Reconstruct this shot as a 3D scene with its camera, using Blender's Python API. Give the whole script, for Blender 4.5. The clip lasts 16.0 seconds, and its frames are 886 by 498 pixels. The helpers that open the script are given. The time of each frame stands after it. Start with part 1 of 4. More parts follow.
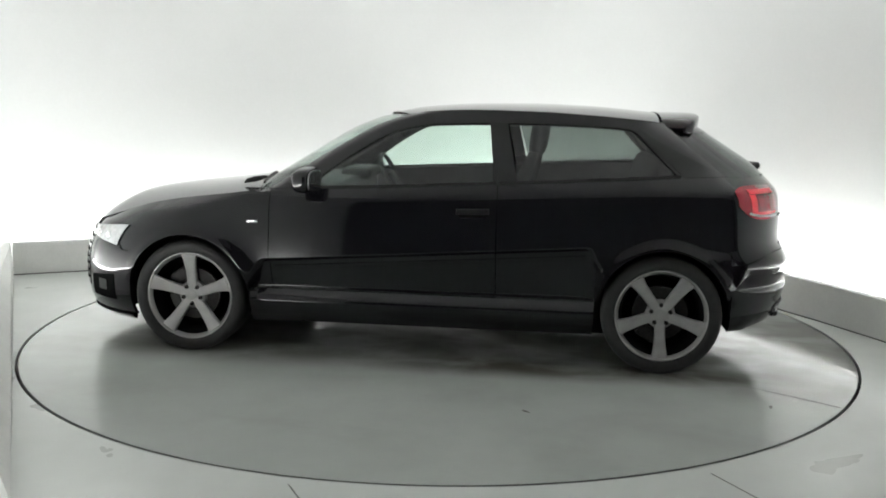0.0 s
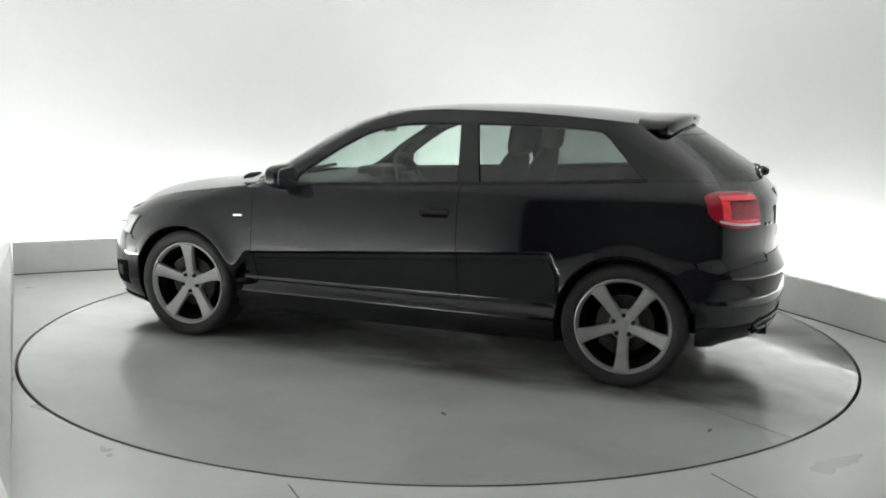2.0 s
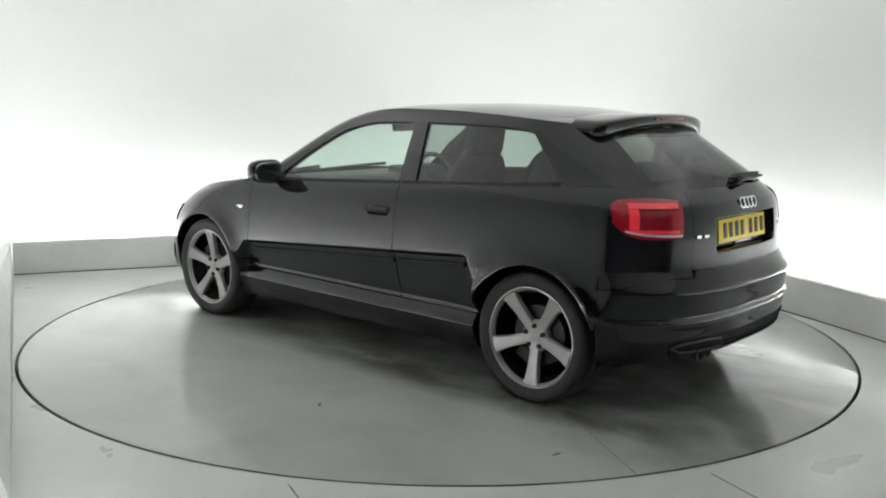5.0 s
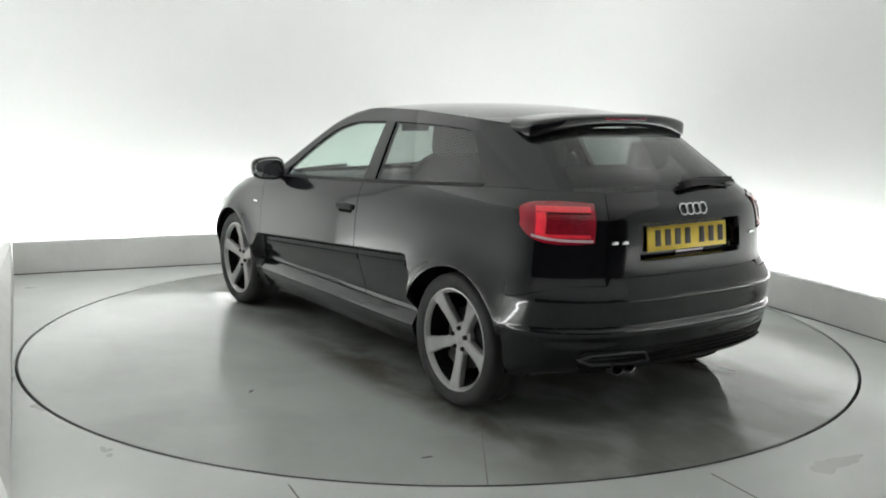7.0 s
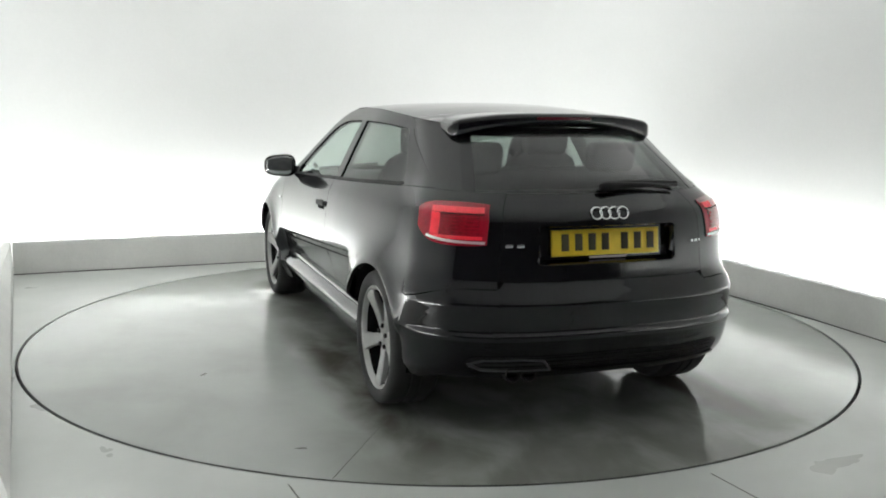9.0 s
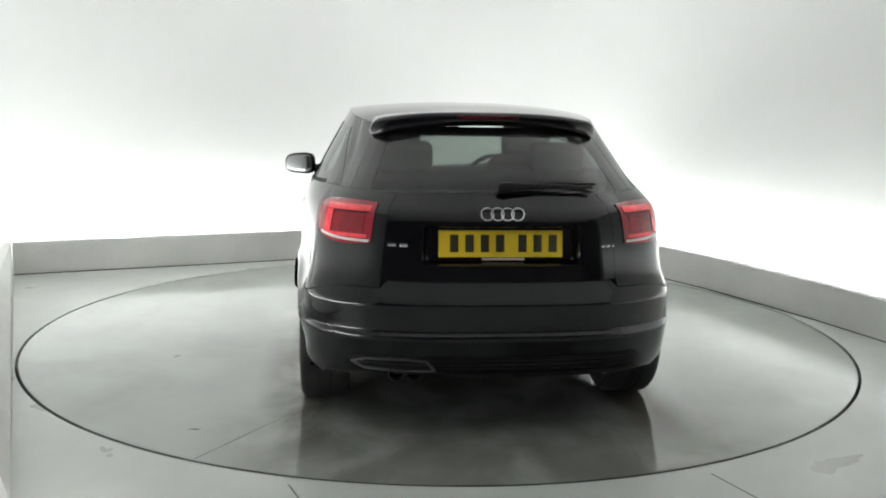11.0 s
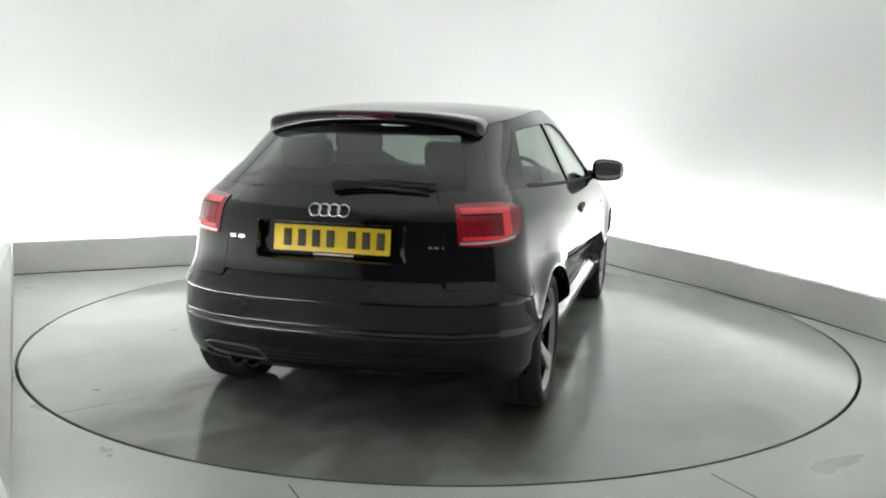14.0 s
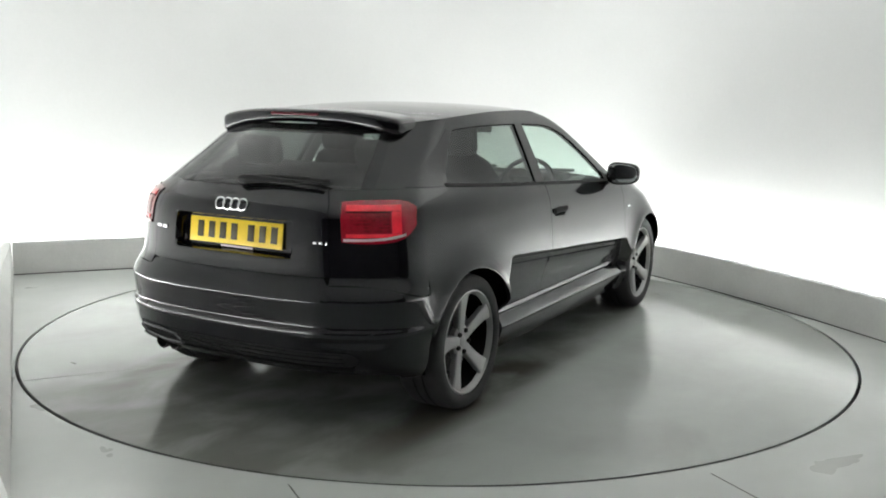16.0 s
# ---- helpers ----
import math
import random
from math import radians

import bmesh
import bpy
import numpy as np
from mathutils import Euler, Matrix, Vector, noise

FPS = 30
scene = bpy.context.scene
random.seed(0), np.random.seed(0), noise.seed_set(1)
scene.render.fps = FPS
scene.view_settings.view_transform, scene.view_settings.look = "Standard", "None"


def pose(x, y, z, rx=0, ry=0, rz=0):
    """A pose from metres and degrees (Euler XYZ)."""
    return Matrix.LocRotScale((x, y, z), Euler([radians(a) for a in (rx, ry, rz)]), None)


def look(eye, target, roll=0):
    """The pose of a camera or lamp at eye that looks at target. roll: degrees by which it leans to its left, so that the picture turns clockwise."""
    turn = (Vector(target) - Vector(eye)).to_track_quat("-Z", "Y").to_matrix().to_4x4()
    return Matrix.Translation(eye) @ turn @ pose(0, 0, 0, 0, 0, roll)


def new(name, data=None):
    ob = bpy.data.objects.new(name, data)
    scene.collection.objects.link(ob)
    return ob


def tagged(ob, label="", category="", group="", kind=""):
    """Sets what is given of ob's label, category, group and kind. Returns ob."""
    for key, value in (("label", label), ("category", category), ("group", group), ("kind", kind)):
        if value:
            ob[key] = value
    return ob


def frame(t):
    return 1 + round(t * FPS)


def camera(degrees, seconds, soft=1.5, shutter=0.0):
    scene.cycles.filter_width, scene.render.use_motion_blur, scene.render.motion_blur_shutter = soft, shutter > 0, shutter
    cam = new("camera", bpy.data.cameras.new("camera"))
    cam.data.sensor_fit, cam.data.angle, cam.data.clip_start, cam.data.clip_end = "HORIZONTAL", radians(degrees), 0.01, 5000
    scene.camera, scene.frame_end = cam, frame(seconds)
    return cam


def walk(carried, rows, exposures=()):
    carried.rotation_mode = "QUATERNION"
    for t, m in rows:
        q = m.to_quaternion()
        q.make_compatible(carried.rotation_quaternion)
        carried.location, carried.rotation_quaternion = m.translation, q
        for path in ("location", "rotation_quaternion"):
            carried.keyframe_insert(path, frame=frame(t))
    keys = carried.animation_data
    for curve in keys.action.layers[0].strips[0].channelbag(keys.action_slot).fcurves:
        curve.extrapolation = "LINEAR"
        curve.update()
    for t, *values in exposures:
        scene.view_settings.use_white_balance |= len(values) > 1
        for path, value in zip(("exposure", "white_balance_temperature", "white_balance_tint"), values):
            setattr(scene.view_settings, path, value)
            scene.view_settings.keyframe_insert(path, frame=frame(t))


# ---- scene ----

# ---------------------------------------------------------------- camera
cam = camera(51.13, 16.0, soft=1.9)
EYE = (0.0, -5.693, 1.425)
AIM = (0.0142, 0.0, 0.4995)
walk(cam, [(0.0, look(EYE, AIM, 1.026)), (16.0, look(EYE, AIM, 1.026))], exposures=[(0.0, -0.2, 6500, 10), (16.0, -0.2, 6500, 10)])

# ---------------------------------------------------------------- light
world = bpy.data.worlds.new("studio_dark")
world.use_nodes = True
world.node_tree.nodes["Background"].inputs[0].default_value = (0.5, 0.52, 0.5, 1)
world.node_tree.nodes["Background"].inputs[1].default_value = 0.02
scene.world = world


def area(name, power, sx, sy, m, colour=(0.99, 0.995, 1.0)):
    """A soft lamp of sx by sy metres."""
    d = bpy.data.lights.new(name, "AREA")
    d.shape, d.size, d.size_y, d.energy, d.color = "RECTANGLE", sx, sy, power, colour
    ob = new(name, d)
    ob.matrix_world = m
    return ob


# cove lamps high on the three white walls, shining up at the white ceiling
for lamp_x, lamp_y, lamp_length, lamp_turn, lamp_power in ((-1.55, 2.35, 3.6, 23.6, 17), (2.2, 1.05, 3.8, -65.0, 19), (-3.55, 0.38, 2.6, 114.2, 13)):
    area("cove_lamp", lamp_power, lamp_length, 0.25, pose(lamp_x, lamp_y, 2.95, 0, 0, lamp_turn) @ pose(0, 0, 0, 205, 0, 0))


# ---------------------------------------------------------------- materials
def mat(name, colour, rough=0.5, metal=0.0, vary=0.12, scale=6.0, fine=60.0, bump=0.0, coat=0.0, rvary=0.0,
        transmission=0.0, emit=0.0, ior=1.45, spec=0.5, coat_rough=0.03, coords="Object"):
    """A principled surface with colour varied at two scales, roughness variation and fine relief."""
    m = bpy.data.materials.new(name)
    m.use_nodes = True
    n, l = m.node_tree.nodes, m.node_tree.links
    b = n["Principled BSDF"]
    b.inputs["Roughness"].default_value, b.inputs["Metallic"].default_value = rough, metal
    b.inputs["Coat Weight"].default_value, b.inputs["Coat Roughness"].default_value = coat, coat_rough
    b.inputs["Transmission Weight"].default_value, b.inputs["IOR"].default_value = transmission, ior
    b.inputs["Specular IOR Level"].default_value = spec
    if emit:
        b.inputs["Emission Color"].default_value = (*colour, 1)
        b.inputs["Emission Strength"].default_value = emit
    tc = n.new("ShaderNodeTexCoord")
    big, small = n.new("ShaderNodeTexNoise"), n.new("ShaderNodeTexNoise")
    big.inputs["Scale"].default_value, small.inputs["Scale"].default_value = scale, fine
    big.inputs["Detail"].default_value, small.inputs["Detail"].default_value = 4, 3
    l.new(tc.outputs[coords], big.inputs["Vector"]), l.new(tc.outputs[coords], small.inputs["Vector"])
    add = n.new("ShaderNodeMath")
    add.operation = "MULTIPLY_ADD"
    l.new(big.outputs["Fac"], add.inputs[0])
    add.inputs[1].default_value = 0.7
    half = n.new("ShaderNodeMath")
    half.operation = "MULTIPLY"
    half.inputs[1].default_value = 0.3
    l.new(small.outputs["Fac"], half.inputs[0]), l.new(half.outputs[0], add.inputs[2])
    ramp = n.new("ShaderNodeValToRGB")
    ramp.color_ramp.elements[0].position, ramp.color_ramp.elements[1].position = 0.3, 0.7
    ramp.color_ramp.elements[0].color = (*[c * (1 - vary) for c in colour], 1)
    ramp.color_ramp.elements[1].color = (*[min(1, c * (1 + vary)) for c in colour], 1)
    l.new(add.outputs[0], ramp.inputs["Fac"]), l.new(ramp.outputs["Color"], b.inputs["Base Color"])
    if rvary:
        rr = n.new("ShaderNodeMapRange")
        rr.inputs["To Min"].default_value, rr.inputs["To Max"].default_value = max(0.01, rough - rvary), rough + rvary
        rr.inputs["From Min"].default_value, rr.inputs["From Max"].default_value = 0.3, 0.7
        l.new(add.outputs[0], rr.inputs["Value"]), l.new(rr.outputs[0], b.inputs["Roughness"])
    if bump:
        bp = n.new("ShaderNodeBump")
        bp.inputs["Strength"].default_value, bp.inputs["Distance"].default_value = bump, 0.002
        l.new(small.outputs["Fac"], bp.inputs["Height"]), l.new(bp.outputs[0], b.inputs["Normal"])
    return m


WALL = mat("white_wall_paint", (0.80, 0.81, 0.80), 0.75, vary=0.03, scale=0.8, fine=40, bump=0.04)
PLINTH = mat("plinth_paint", (0.77, 0.775, 0.75), 0.55, vary=0.08, scale=2.5, fine=50, bump=0.05)


def resin(name, colour, stain_shade, rough, spots, tracks_and_shade=0.0):
    """Poured floor resin: soft smears, dark wet stains, painted under-car shade, gloss that wanders."""
    m = bpy.data.materials.new(name)
    m.use_nodes = True
    n, l = m.node_tree.nodes, m.node_tree.links
    b = n["Principled BSDF"]
    tc = n.new("ShaderNodeTexCoord")

    def noise_at(scale, detail, stretch=(1, 1, 1), warp=0.0):
        mp, t = n.new("ShaderNodeMapping"), n.new("ShaderNodeTexNoise")
        mp.inputs["Scale"].default_value = stretch
        t.inputs["Scale"].default_value, t.inputs["Detail"].default_value, t.inputs["Distortion"].default_value = scale, detail, warp
        l.new(tc.outputs["Object"], mp.inputs["Vector"]), l.new(mp.outputs[0], t.inputs["Vector"])
        return t.outputs["Fac"]

    def ramp(fac, a, b_, lo, hi):
        r = n.new("ShaderNodeMapRange")
        r.interpolation_type = "SMOOTHSTEP"
        for key, val in (("From Min", a), ("From Max", b_), ("To Min", lo), ("To Max", hi)):
            r.inputs[key].default_value = val
        l.new(fac, r.inputs["Value"])
        return r.outputs[0]

    def mix(fac, a, c):
        x = n.new("ShaderNodeMix")
        x.data_type = "RGBA"
        l.new(fac, x.inputs[0])
        for sock, val in ((x.inputs[6], a), (x.inputs[7], c)):
            if isinstance(val, tuple):
                sock.default_value = (*val, 1)
            else:
                l.new(val, sock)
        return x.outputs[2]
    soft = noise_at(0.9, 3, (1, 1, 1), 0.6)
    base = mix(ramp(soft, 0.3, 0.7, 0, 1), tuple(c * 0.93 for c in colour), tuple(c * 1.07 for c in colour))
    base = mix(ramp(noise_at(9, 2), 0.3, 0.7, 0, 0.10), base, tuple(c * 0.8 for c in colour))
    wet = ramp(noise_at(1.5, 4, (0.6, 1.0, 1), 0.5) if tracks_and_shade else noise_at(0.8, 5, (1, 1, 1), 1.0), 0.46, 0.80, 0, spots)
    if tracks_and_shade:
        # wet, dirty trails where the wheels rolled on; beneath the car, wet stain with its shadow painted in
        sep = n.new("ShaderNodeSeparateXYZ")
        l.new(tc.outputs["Object"], sep.inputs[0])

        def op(kind, a, b_):
            q = n.new("ShaderNodeMath")
            q.operation = kind
            for sock, val in zip(q.inputs, (a, b_)):
                if isinstance(val, (int, float)):
                    sock.default_value = val
                else:
                    l.new(val, sock)
            return q.outputs[0]
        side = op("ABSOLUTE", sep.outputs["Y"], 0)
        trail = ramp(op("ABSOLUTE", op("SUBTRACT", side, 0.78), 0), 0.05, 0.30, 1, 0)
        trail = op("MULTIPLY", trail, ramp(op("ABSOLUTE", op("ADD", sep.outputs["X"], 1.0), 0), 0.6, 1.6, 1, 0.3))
        under_stain_shade = op("MULTIPLY", ramp(side, 0.7, 1.1, 1, 0), ramp(op("ABSOLUTE", sep.outputs["X"], 0), 1.5, 2.1, 1, 0.2))
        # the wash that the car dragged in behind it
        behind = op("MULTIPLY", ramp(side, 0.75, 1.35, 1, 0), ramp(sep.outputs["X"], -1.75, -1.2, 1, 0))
        both_ = op("MAXIMUM", trail, op("MAXIMUM", op("MULTIPLY", under_stain_shade, 0.75), op("MULTIPLY", behind, 0.72)))
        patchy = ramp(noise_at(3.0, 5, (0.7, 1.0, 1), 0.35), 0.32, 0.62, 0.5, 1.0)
        # from here the mask holds the wet marks and the car's painted shade
        wet = op("MAXIMUM", wet, op("MULTIPLY", op("MULTIPLY", both_, patchy), tracks_and_shade))
    base = mix(wet, base, stain_shade)
    l.new(base, b.inputs["Base Color"])
    r1, sub = ramp(noise_at(2.2, 4, (1, 1, 1), 0.4), 0.3, 0.7, rough * 0.8, rough * 1.25), n.new("ShaderNodeMath")
    sub.operation = "MULTIPLY_ADD"
    l.new(wet, sub.inputs[0])
    sub.inputs[1].default_value = -0.10
    l.new(r1, sub.inputs[2])
    gloss = sub.outputs[0]
    if tracks_and_shade:
        # thin puddles left in the wheel trails
        pools = op("MULTIPLY", ramp(noise_at(2.6, 5, (0.7, 1.2, 1), 0.8), 0.52, 0.58, 0, 1), ramp(both_, 0.25, 0.6, 0, 1))
        gloss = op("MULTIPLY", gloss, op("SUBTRACT", 1.0, op("MULTIPLY", pools, 0.6)))
    l.new(gloss, b.inputs["Roughness"])
    bp = n.new("ShaderNodeBump")
    bp.inputs["Strength"].default_value, bp.inputs["Distance"].default_value = 0.03, 0.003
    l.new(noise_at(3.5, 3), bp.inputs["Height"]), l.new(bp.outputs[0], b.inputs["Normal"])
    return m


FLOOR = resin("floor_resin", (0.58, 0.605, 0.58), (0.40, 0.385, 0.34), 0.34, 0.0)
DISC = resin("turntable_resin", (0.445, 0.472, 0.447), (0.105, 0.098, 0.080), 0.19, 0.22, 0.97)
# near-black for the turntable's pit and ring, and the plinth's painted shadow line
DARK = mat("near_black", (0.02, 0.02, 0.02), 0.8, vary=0.3)
SEAM = mat("grey_seam", (0.12, 0.12, 0.11), 0.7, vary=0.3)
DRAPE = mat("grey_drape", (0.17, 0.17, 0.17), 0.95, vary=0.3, scale=3)
CEIL = mat("ceiling_paint", (0.80, 0.80, 0.79), 0.8, vary=0.05, scale=1.0)
# black of the underbody, also used where shade in gaps is painted
LINER = mat("underbody_and_shade_black", (0.007, 0.007, 0.007), 0.9, vary=0.3, scale=10, spec=0.03)
LED = mat("led_diffuser", (0.995, 1.0, 1.0), 0.4, vary=0.0, emit=36.0)


# ---------------------------------------------------------------- mesh helpers
def mesh_ob(name, bm, material, smooth=False, angle=35):
    me = bpy.data.meshes.new(name)
    bm.normal_update()
    if smooth:
        for f in bm.faces:
            f.smooth = True
        for e in bm.edges:
            if len(e.link_faces) == 2 and e.calc_face_angle(0) > radians(angle):
                e.smooth = False
    bm.to_mesh(me)
    bm.free()
    for one in (material if isinstance(material, (list, tuple)) else [material]):
        me.materials.append(one)
    return new(name, me)


def part(name, bm, material, parent, label="", smooth=True, angle=35):
    folded = any(f.material_index == 1 for f in bm.faces)
    ob = mesh_ob(name, bm, [material, LINER] if folded else material, smooth, angle)
    ob.parent = parent
    if label:
        tagged(ob, label)
    return ob


def box_bm(x0, x1, y0, y1, z0, z1, bevel=0.0, seg=2):
    bm = bmesh.new()
    bmesh.ops.create_cube(bm, size=1)
    for v in bm.verts:
        v.co = Vector(((x0 + x1) / 2 + v.co.x * (x1 - x0), (y0 + y1) / 2 + v.co.y * (y1 - y0), (z0 + z1) / 2 + v.co.z * (z1 - z0)))
    if bevel:
        bmesh.ops.bevel(bm, geom=bm.edges[:], offset=bevel, segments=seg, affect="EDGES", profile=0.5)
    return bm


def prism(bm, outline, z0, z1):
    """An upright prism over a plan outline."""
    lo = [bm.verts.new((x, y, z0)) for x, y in outline]
    hi = [bm.verts.new((x, y, z1)) for x, y in outline]
    bm.faces.new(hi), bm.faces.new(lo[::-1])
    for i in range(len(lo)):
        j = (i + 1) % len(lo)
        bm.faces.new((lo[i], lo[j], hi[j], hi[i]))


def band(path, inner, outer, z0, z1, bevel=0.0):
    """A wall of even thickness that follows a plan path; offsets to the path's left."""
    def off(d):
        out = []
        for i, p in enumerate(path):
            a = Vector(path[max(i - 1, 0)]); b = Vector(path[min(i + 1, len(path) - 1)])
            t = (b - a).normalized()
            out.append((p[0] - t.y * d, p[1] + t.x * d))
        return out
    a, b = off(inner), off(outer)
    bm = bmesh.new()
    ring = []
    for (ax, ay), (bx, by) in zip(a, b):
        ring.append([bm.verts.new(c) for c in ((ax, ay, z0), (bx, by, z0), (bx, by, z1), (ax, ay, z1))])
    for r, s in zip(ring, ring[1:]):
        for k in range(4):
            bm.faces.new((r[k], s[k], s[(k + 1) % 4], r[(k + 1) % 4]))
    bm.faces.new(ring[0]), bm.faces.new(ring[-1][::-1])
    bmesh.ops.recalc_face_normals(bm, faces=bm.faces[:])
    if bevel:
        es = [e for e in bm.edges if e.calc_face_angle(0) > 1.2 and abs(e.verts[0].co.z - z1) < 1e-5 and abs(e.verts[1].co.z - z1) < 1e-5]
        bmesh.ops.bevel(bm, geom=es, offset=bevel, segments=3, affect="EDGES", profile=0.5)
    return bm


# ---------------------------------------------------------------- the studio
R_TABLE = 2.438
RIM = 0.009

# plan path of the low plinth, along the back, round the corner and down the side
BACK = [(-3.343, 1.437), (-2.5, 1.806), (-1.6, 2.2), (-0.6, 2.638), (0.25, 3.01)]
corner = []
for k in range(1, 8):
    u = k / 8
    p0, p1, p2 = Vector((0.25, 3.01)), Vector((1.02, 3.345)), Vector((1.36, 2.62))
    corner.append(tuple((1 - u) ** 2 * p0 + 2 * u * (1 - u) * p1 + u * u * p2))
SIDE = [(1.36, 2.62), (1.643, 2.08), (2.06, 1.37), (2.315, 0.83), (2.53, 0.34), (2.71, -0.14), (2.9, -0.7), (3.25, -1.9), (3.6, -3.2), (3.95, -4.6)]
PATH = BACK + corner + SIDE


def studio():
    # floor: one sheet with a round hole for the turntable
    bm = bmesh.new()
    n = 192
    inner = [bm.verts.new((R_TABLE * math.cos(2 * math.pi * i / n), R_TABLE * math.sin(2 * math.pi * i / n), 0)) for i in range(n)]
    lower = [bm.verts.new((v.co.x, v.co.y, -0.06)) for v in inner]
    outer = []
    for i in range(n):
        a = 2 * math.pi * i / n
        c, s = math.cos(a), math.sin(a)
        k = 7.4 / max(abs(c), abs(s))
        outer.append(bm.verts.new((c * k, s * k, 0)))
    for i in range(n):
        j = (i + 1) % n
        bm.faces.new((inner[i], outer[i], outer[j], inner[j]))
        bm.faces.new((lower[i], inner[i], inner[j], lower[j]))
    tagged(mesh_ob("floor", bm, FLOOR), "grey-green glossy resin floor with a round cut-out", "floor", kind="structure")
    bm = bmesh.new()
    bmesh.ops.create_circle(bm, cap_ends=True, segments=96, radius=R_TABLE + 0.05, matrix=pose(0, 0, -0.055))
    tagged(mesh_ob("pit", bm, DARK), "dark pit beneath the turntable", "pit", kind="structure")
    # plinths
    tagged(mesh_ob("plinth_back", band(PATH, 0.0, 0.07, 0.0, 0.256, 0.006), PLINTH, True), "low off-white plinth at the foot of the wall", "plinth", kind="structure")
    bm = bmesh.new()
    lo = [(-1.50, -2.62), (-3.343, 1.437)]
    hi = [(-1.97, -2.0), (-3.357, 1.45)]
    v = [bm.verts.new((*lo[0], 0)), bm.verts.new((*lo[1], 0)), bm.verts.new((*hi[1], 0.256)), bm.verts.new((*hi[0], 0.256)),
         bm.verts.new((lo[0][0] - 0.55, lo[0][1] - 0.1, 0)), bm.verts.new((lo[1][0] - 0.12, lo[1][1], 0)), bm.verts.new((hi[1][0] - 0.07, hi[1][1], 0.256)), bm.verts.new((hi[0][0] - 0.07, hi[0][1], 0.256))]
    for q in ((0, 1, 2, 3), (3, 2, 6, 7), (7, 6, 5, 4), (0, 3, 7, 4), (1, 5, 6, 2)):
        bm.faces.new([v[i] for i in q])
    bmesh.ops.recalc_face_normals(bm, faces=bm.faces[:])
    tagged(mesh_ob("plinth_side", bm, PLINTH), "low off-white side plinth with a leaning face", "plinth", kind="structure")
    # dark strip drawn in for the shadow line along the plinth's foot
    tagged(mesh_ob("plinth_foot_shadow", band(PATH, -0.006, 0.0, 0.0, 0.006), DARK), "dark strip for the shadow line at the plinth's foot", "joint", kind="structure")
    for (ax, ay), (bx, by) in (((-0.55, -2.44), (-0.40, -2.75)), ((1.07, -2.27), (1.30, -2.76))):
        d = (Vector((bx, by)) - Vector((ax, ay))).normalized() * 0.0028
        bm = bmesh.new()
        prism(bm, [(ax - d.y, ay + d.x), (ax + d.y, ay - d.x), (bx + d.y, by - d.x), (bx - d.y, by + d.x)], 0.0005, 0.0012)
        tagged(mesh_ob("floor_seam", bm, SEAM), "fine dark seam in the resin floor", "seam", kind="structure")
    # walls
    tagged(mesh_ob("wall_back", band([(-4.6, 0.887)] + PATH, 0.42, 0.54, -0.02, 3.6), WALL, True, 60), "smooth white studio wall washed with light", "wall", kind="structure")
    tagged(mesh_ob("wall_west", band([(-2.95, -5.0), (-2.5, -4.98), (-2.18, -4.88), (-1.98, -4.70), (-1.90, -4.45), (-1.93, -4.15), (-2.05, -3.75), (-2.65, -2.3), (-4.35, 1.3)], 0.0, 0.12, -0.02, 3.6), WALL, True, 60), "smooth white studio side wall", "wall", kind="structure")
    tagged(mesh_ob("wall_return", band([(-7.0, -4.9), (-2.93, -5.06)], 0.0, 0.12, -0.02, 3.6), DRAPE), "grey drape wall beside the camera", "wall", kind="structure")
    tagged(mesh_ob("wall_front", band([(7.0, -7.2), (-7.0, -7.2)], -0.12, 0.0, -0.02, 3.6), DRAPE), "grey drape wall behind the camera", "wall", kind="structure")
    tagged(mesh_ob("wall_east", band([(5.2, -4.6), (5.2, -7.2)], 0.0, 0.12, -0.02, 3.6), DRAPE), "grey drape wall at the open side", "wall", kind="structure")
    tagged(mesh_ob("wall_east_return", band([(4.2, -4.6), (5.3, -4.6)], 0.0, 0.12, -0.02, 3.6), DRAPE), "grey drape wall at the open side", "wall", kind="structure")
    tagged(mesh_ob("wall_far_west", band([(-6.9, -7.2), (-6.9, -4.8)], 0.0, 0.12, -0.02, 3.6), DRAPE), "grey drape wall behind the camera", "wall", kind="structure")
    tagged(mesh_ob("ceiling", box_bm(-7.2, 7.2, -7.3, 7.2, 3.6, 3.72), CEIL), "plain pale ceiling", "ceiling", kind="structure")
    # the light trough behind the plinth
    strip = mesh_ob("light_strip", band(PATH, 0.215, 0.275, 0.11, 0.155), LED)
    tagged(strip, "white light strip hidden behind the low plinth", "light strip")
    strip = mesh_ob("light_strip", band([(-2.05, -3.75), (-2.65, -2.3), (-4.25, 1.1)], -0.24, -0.18, 0.11, 0.155), LED)
    tagged(strip, "white light strip hidden behind the side plinth", "light strip")


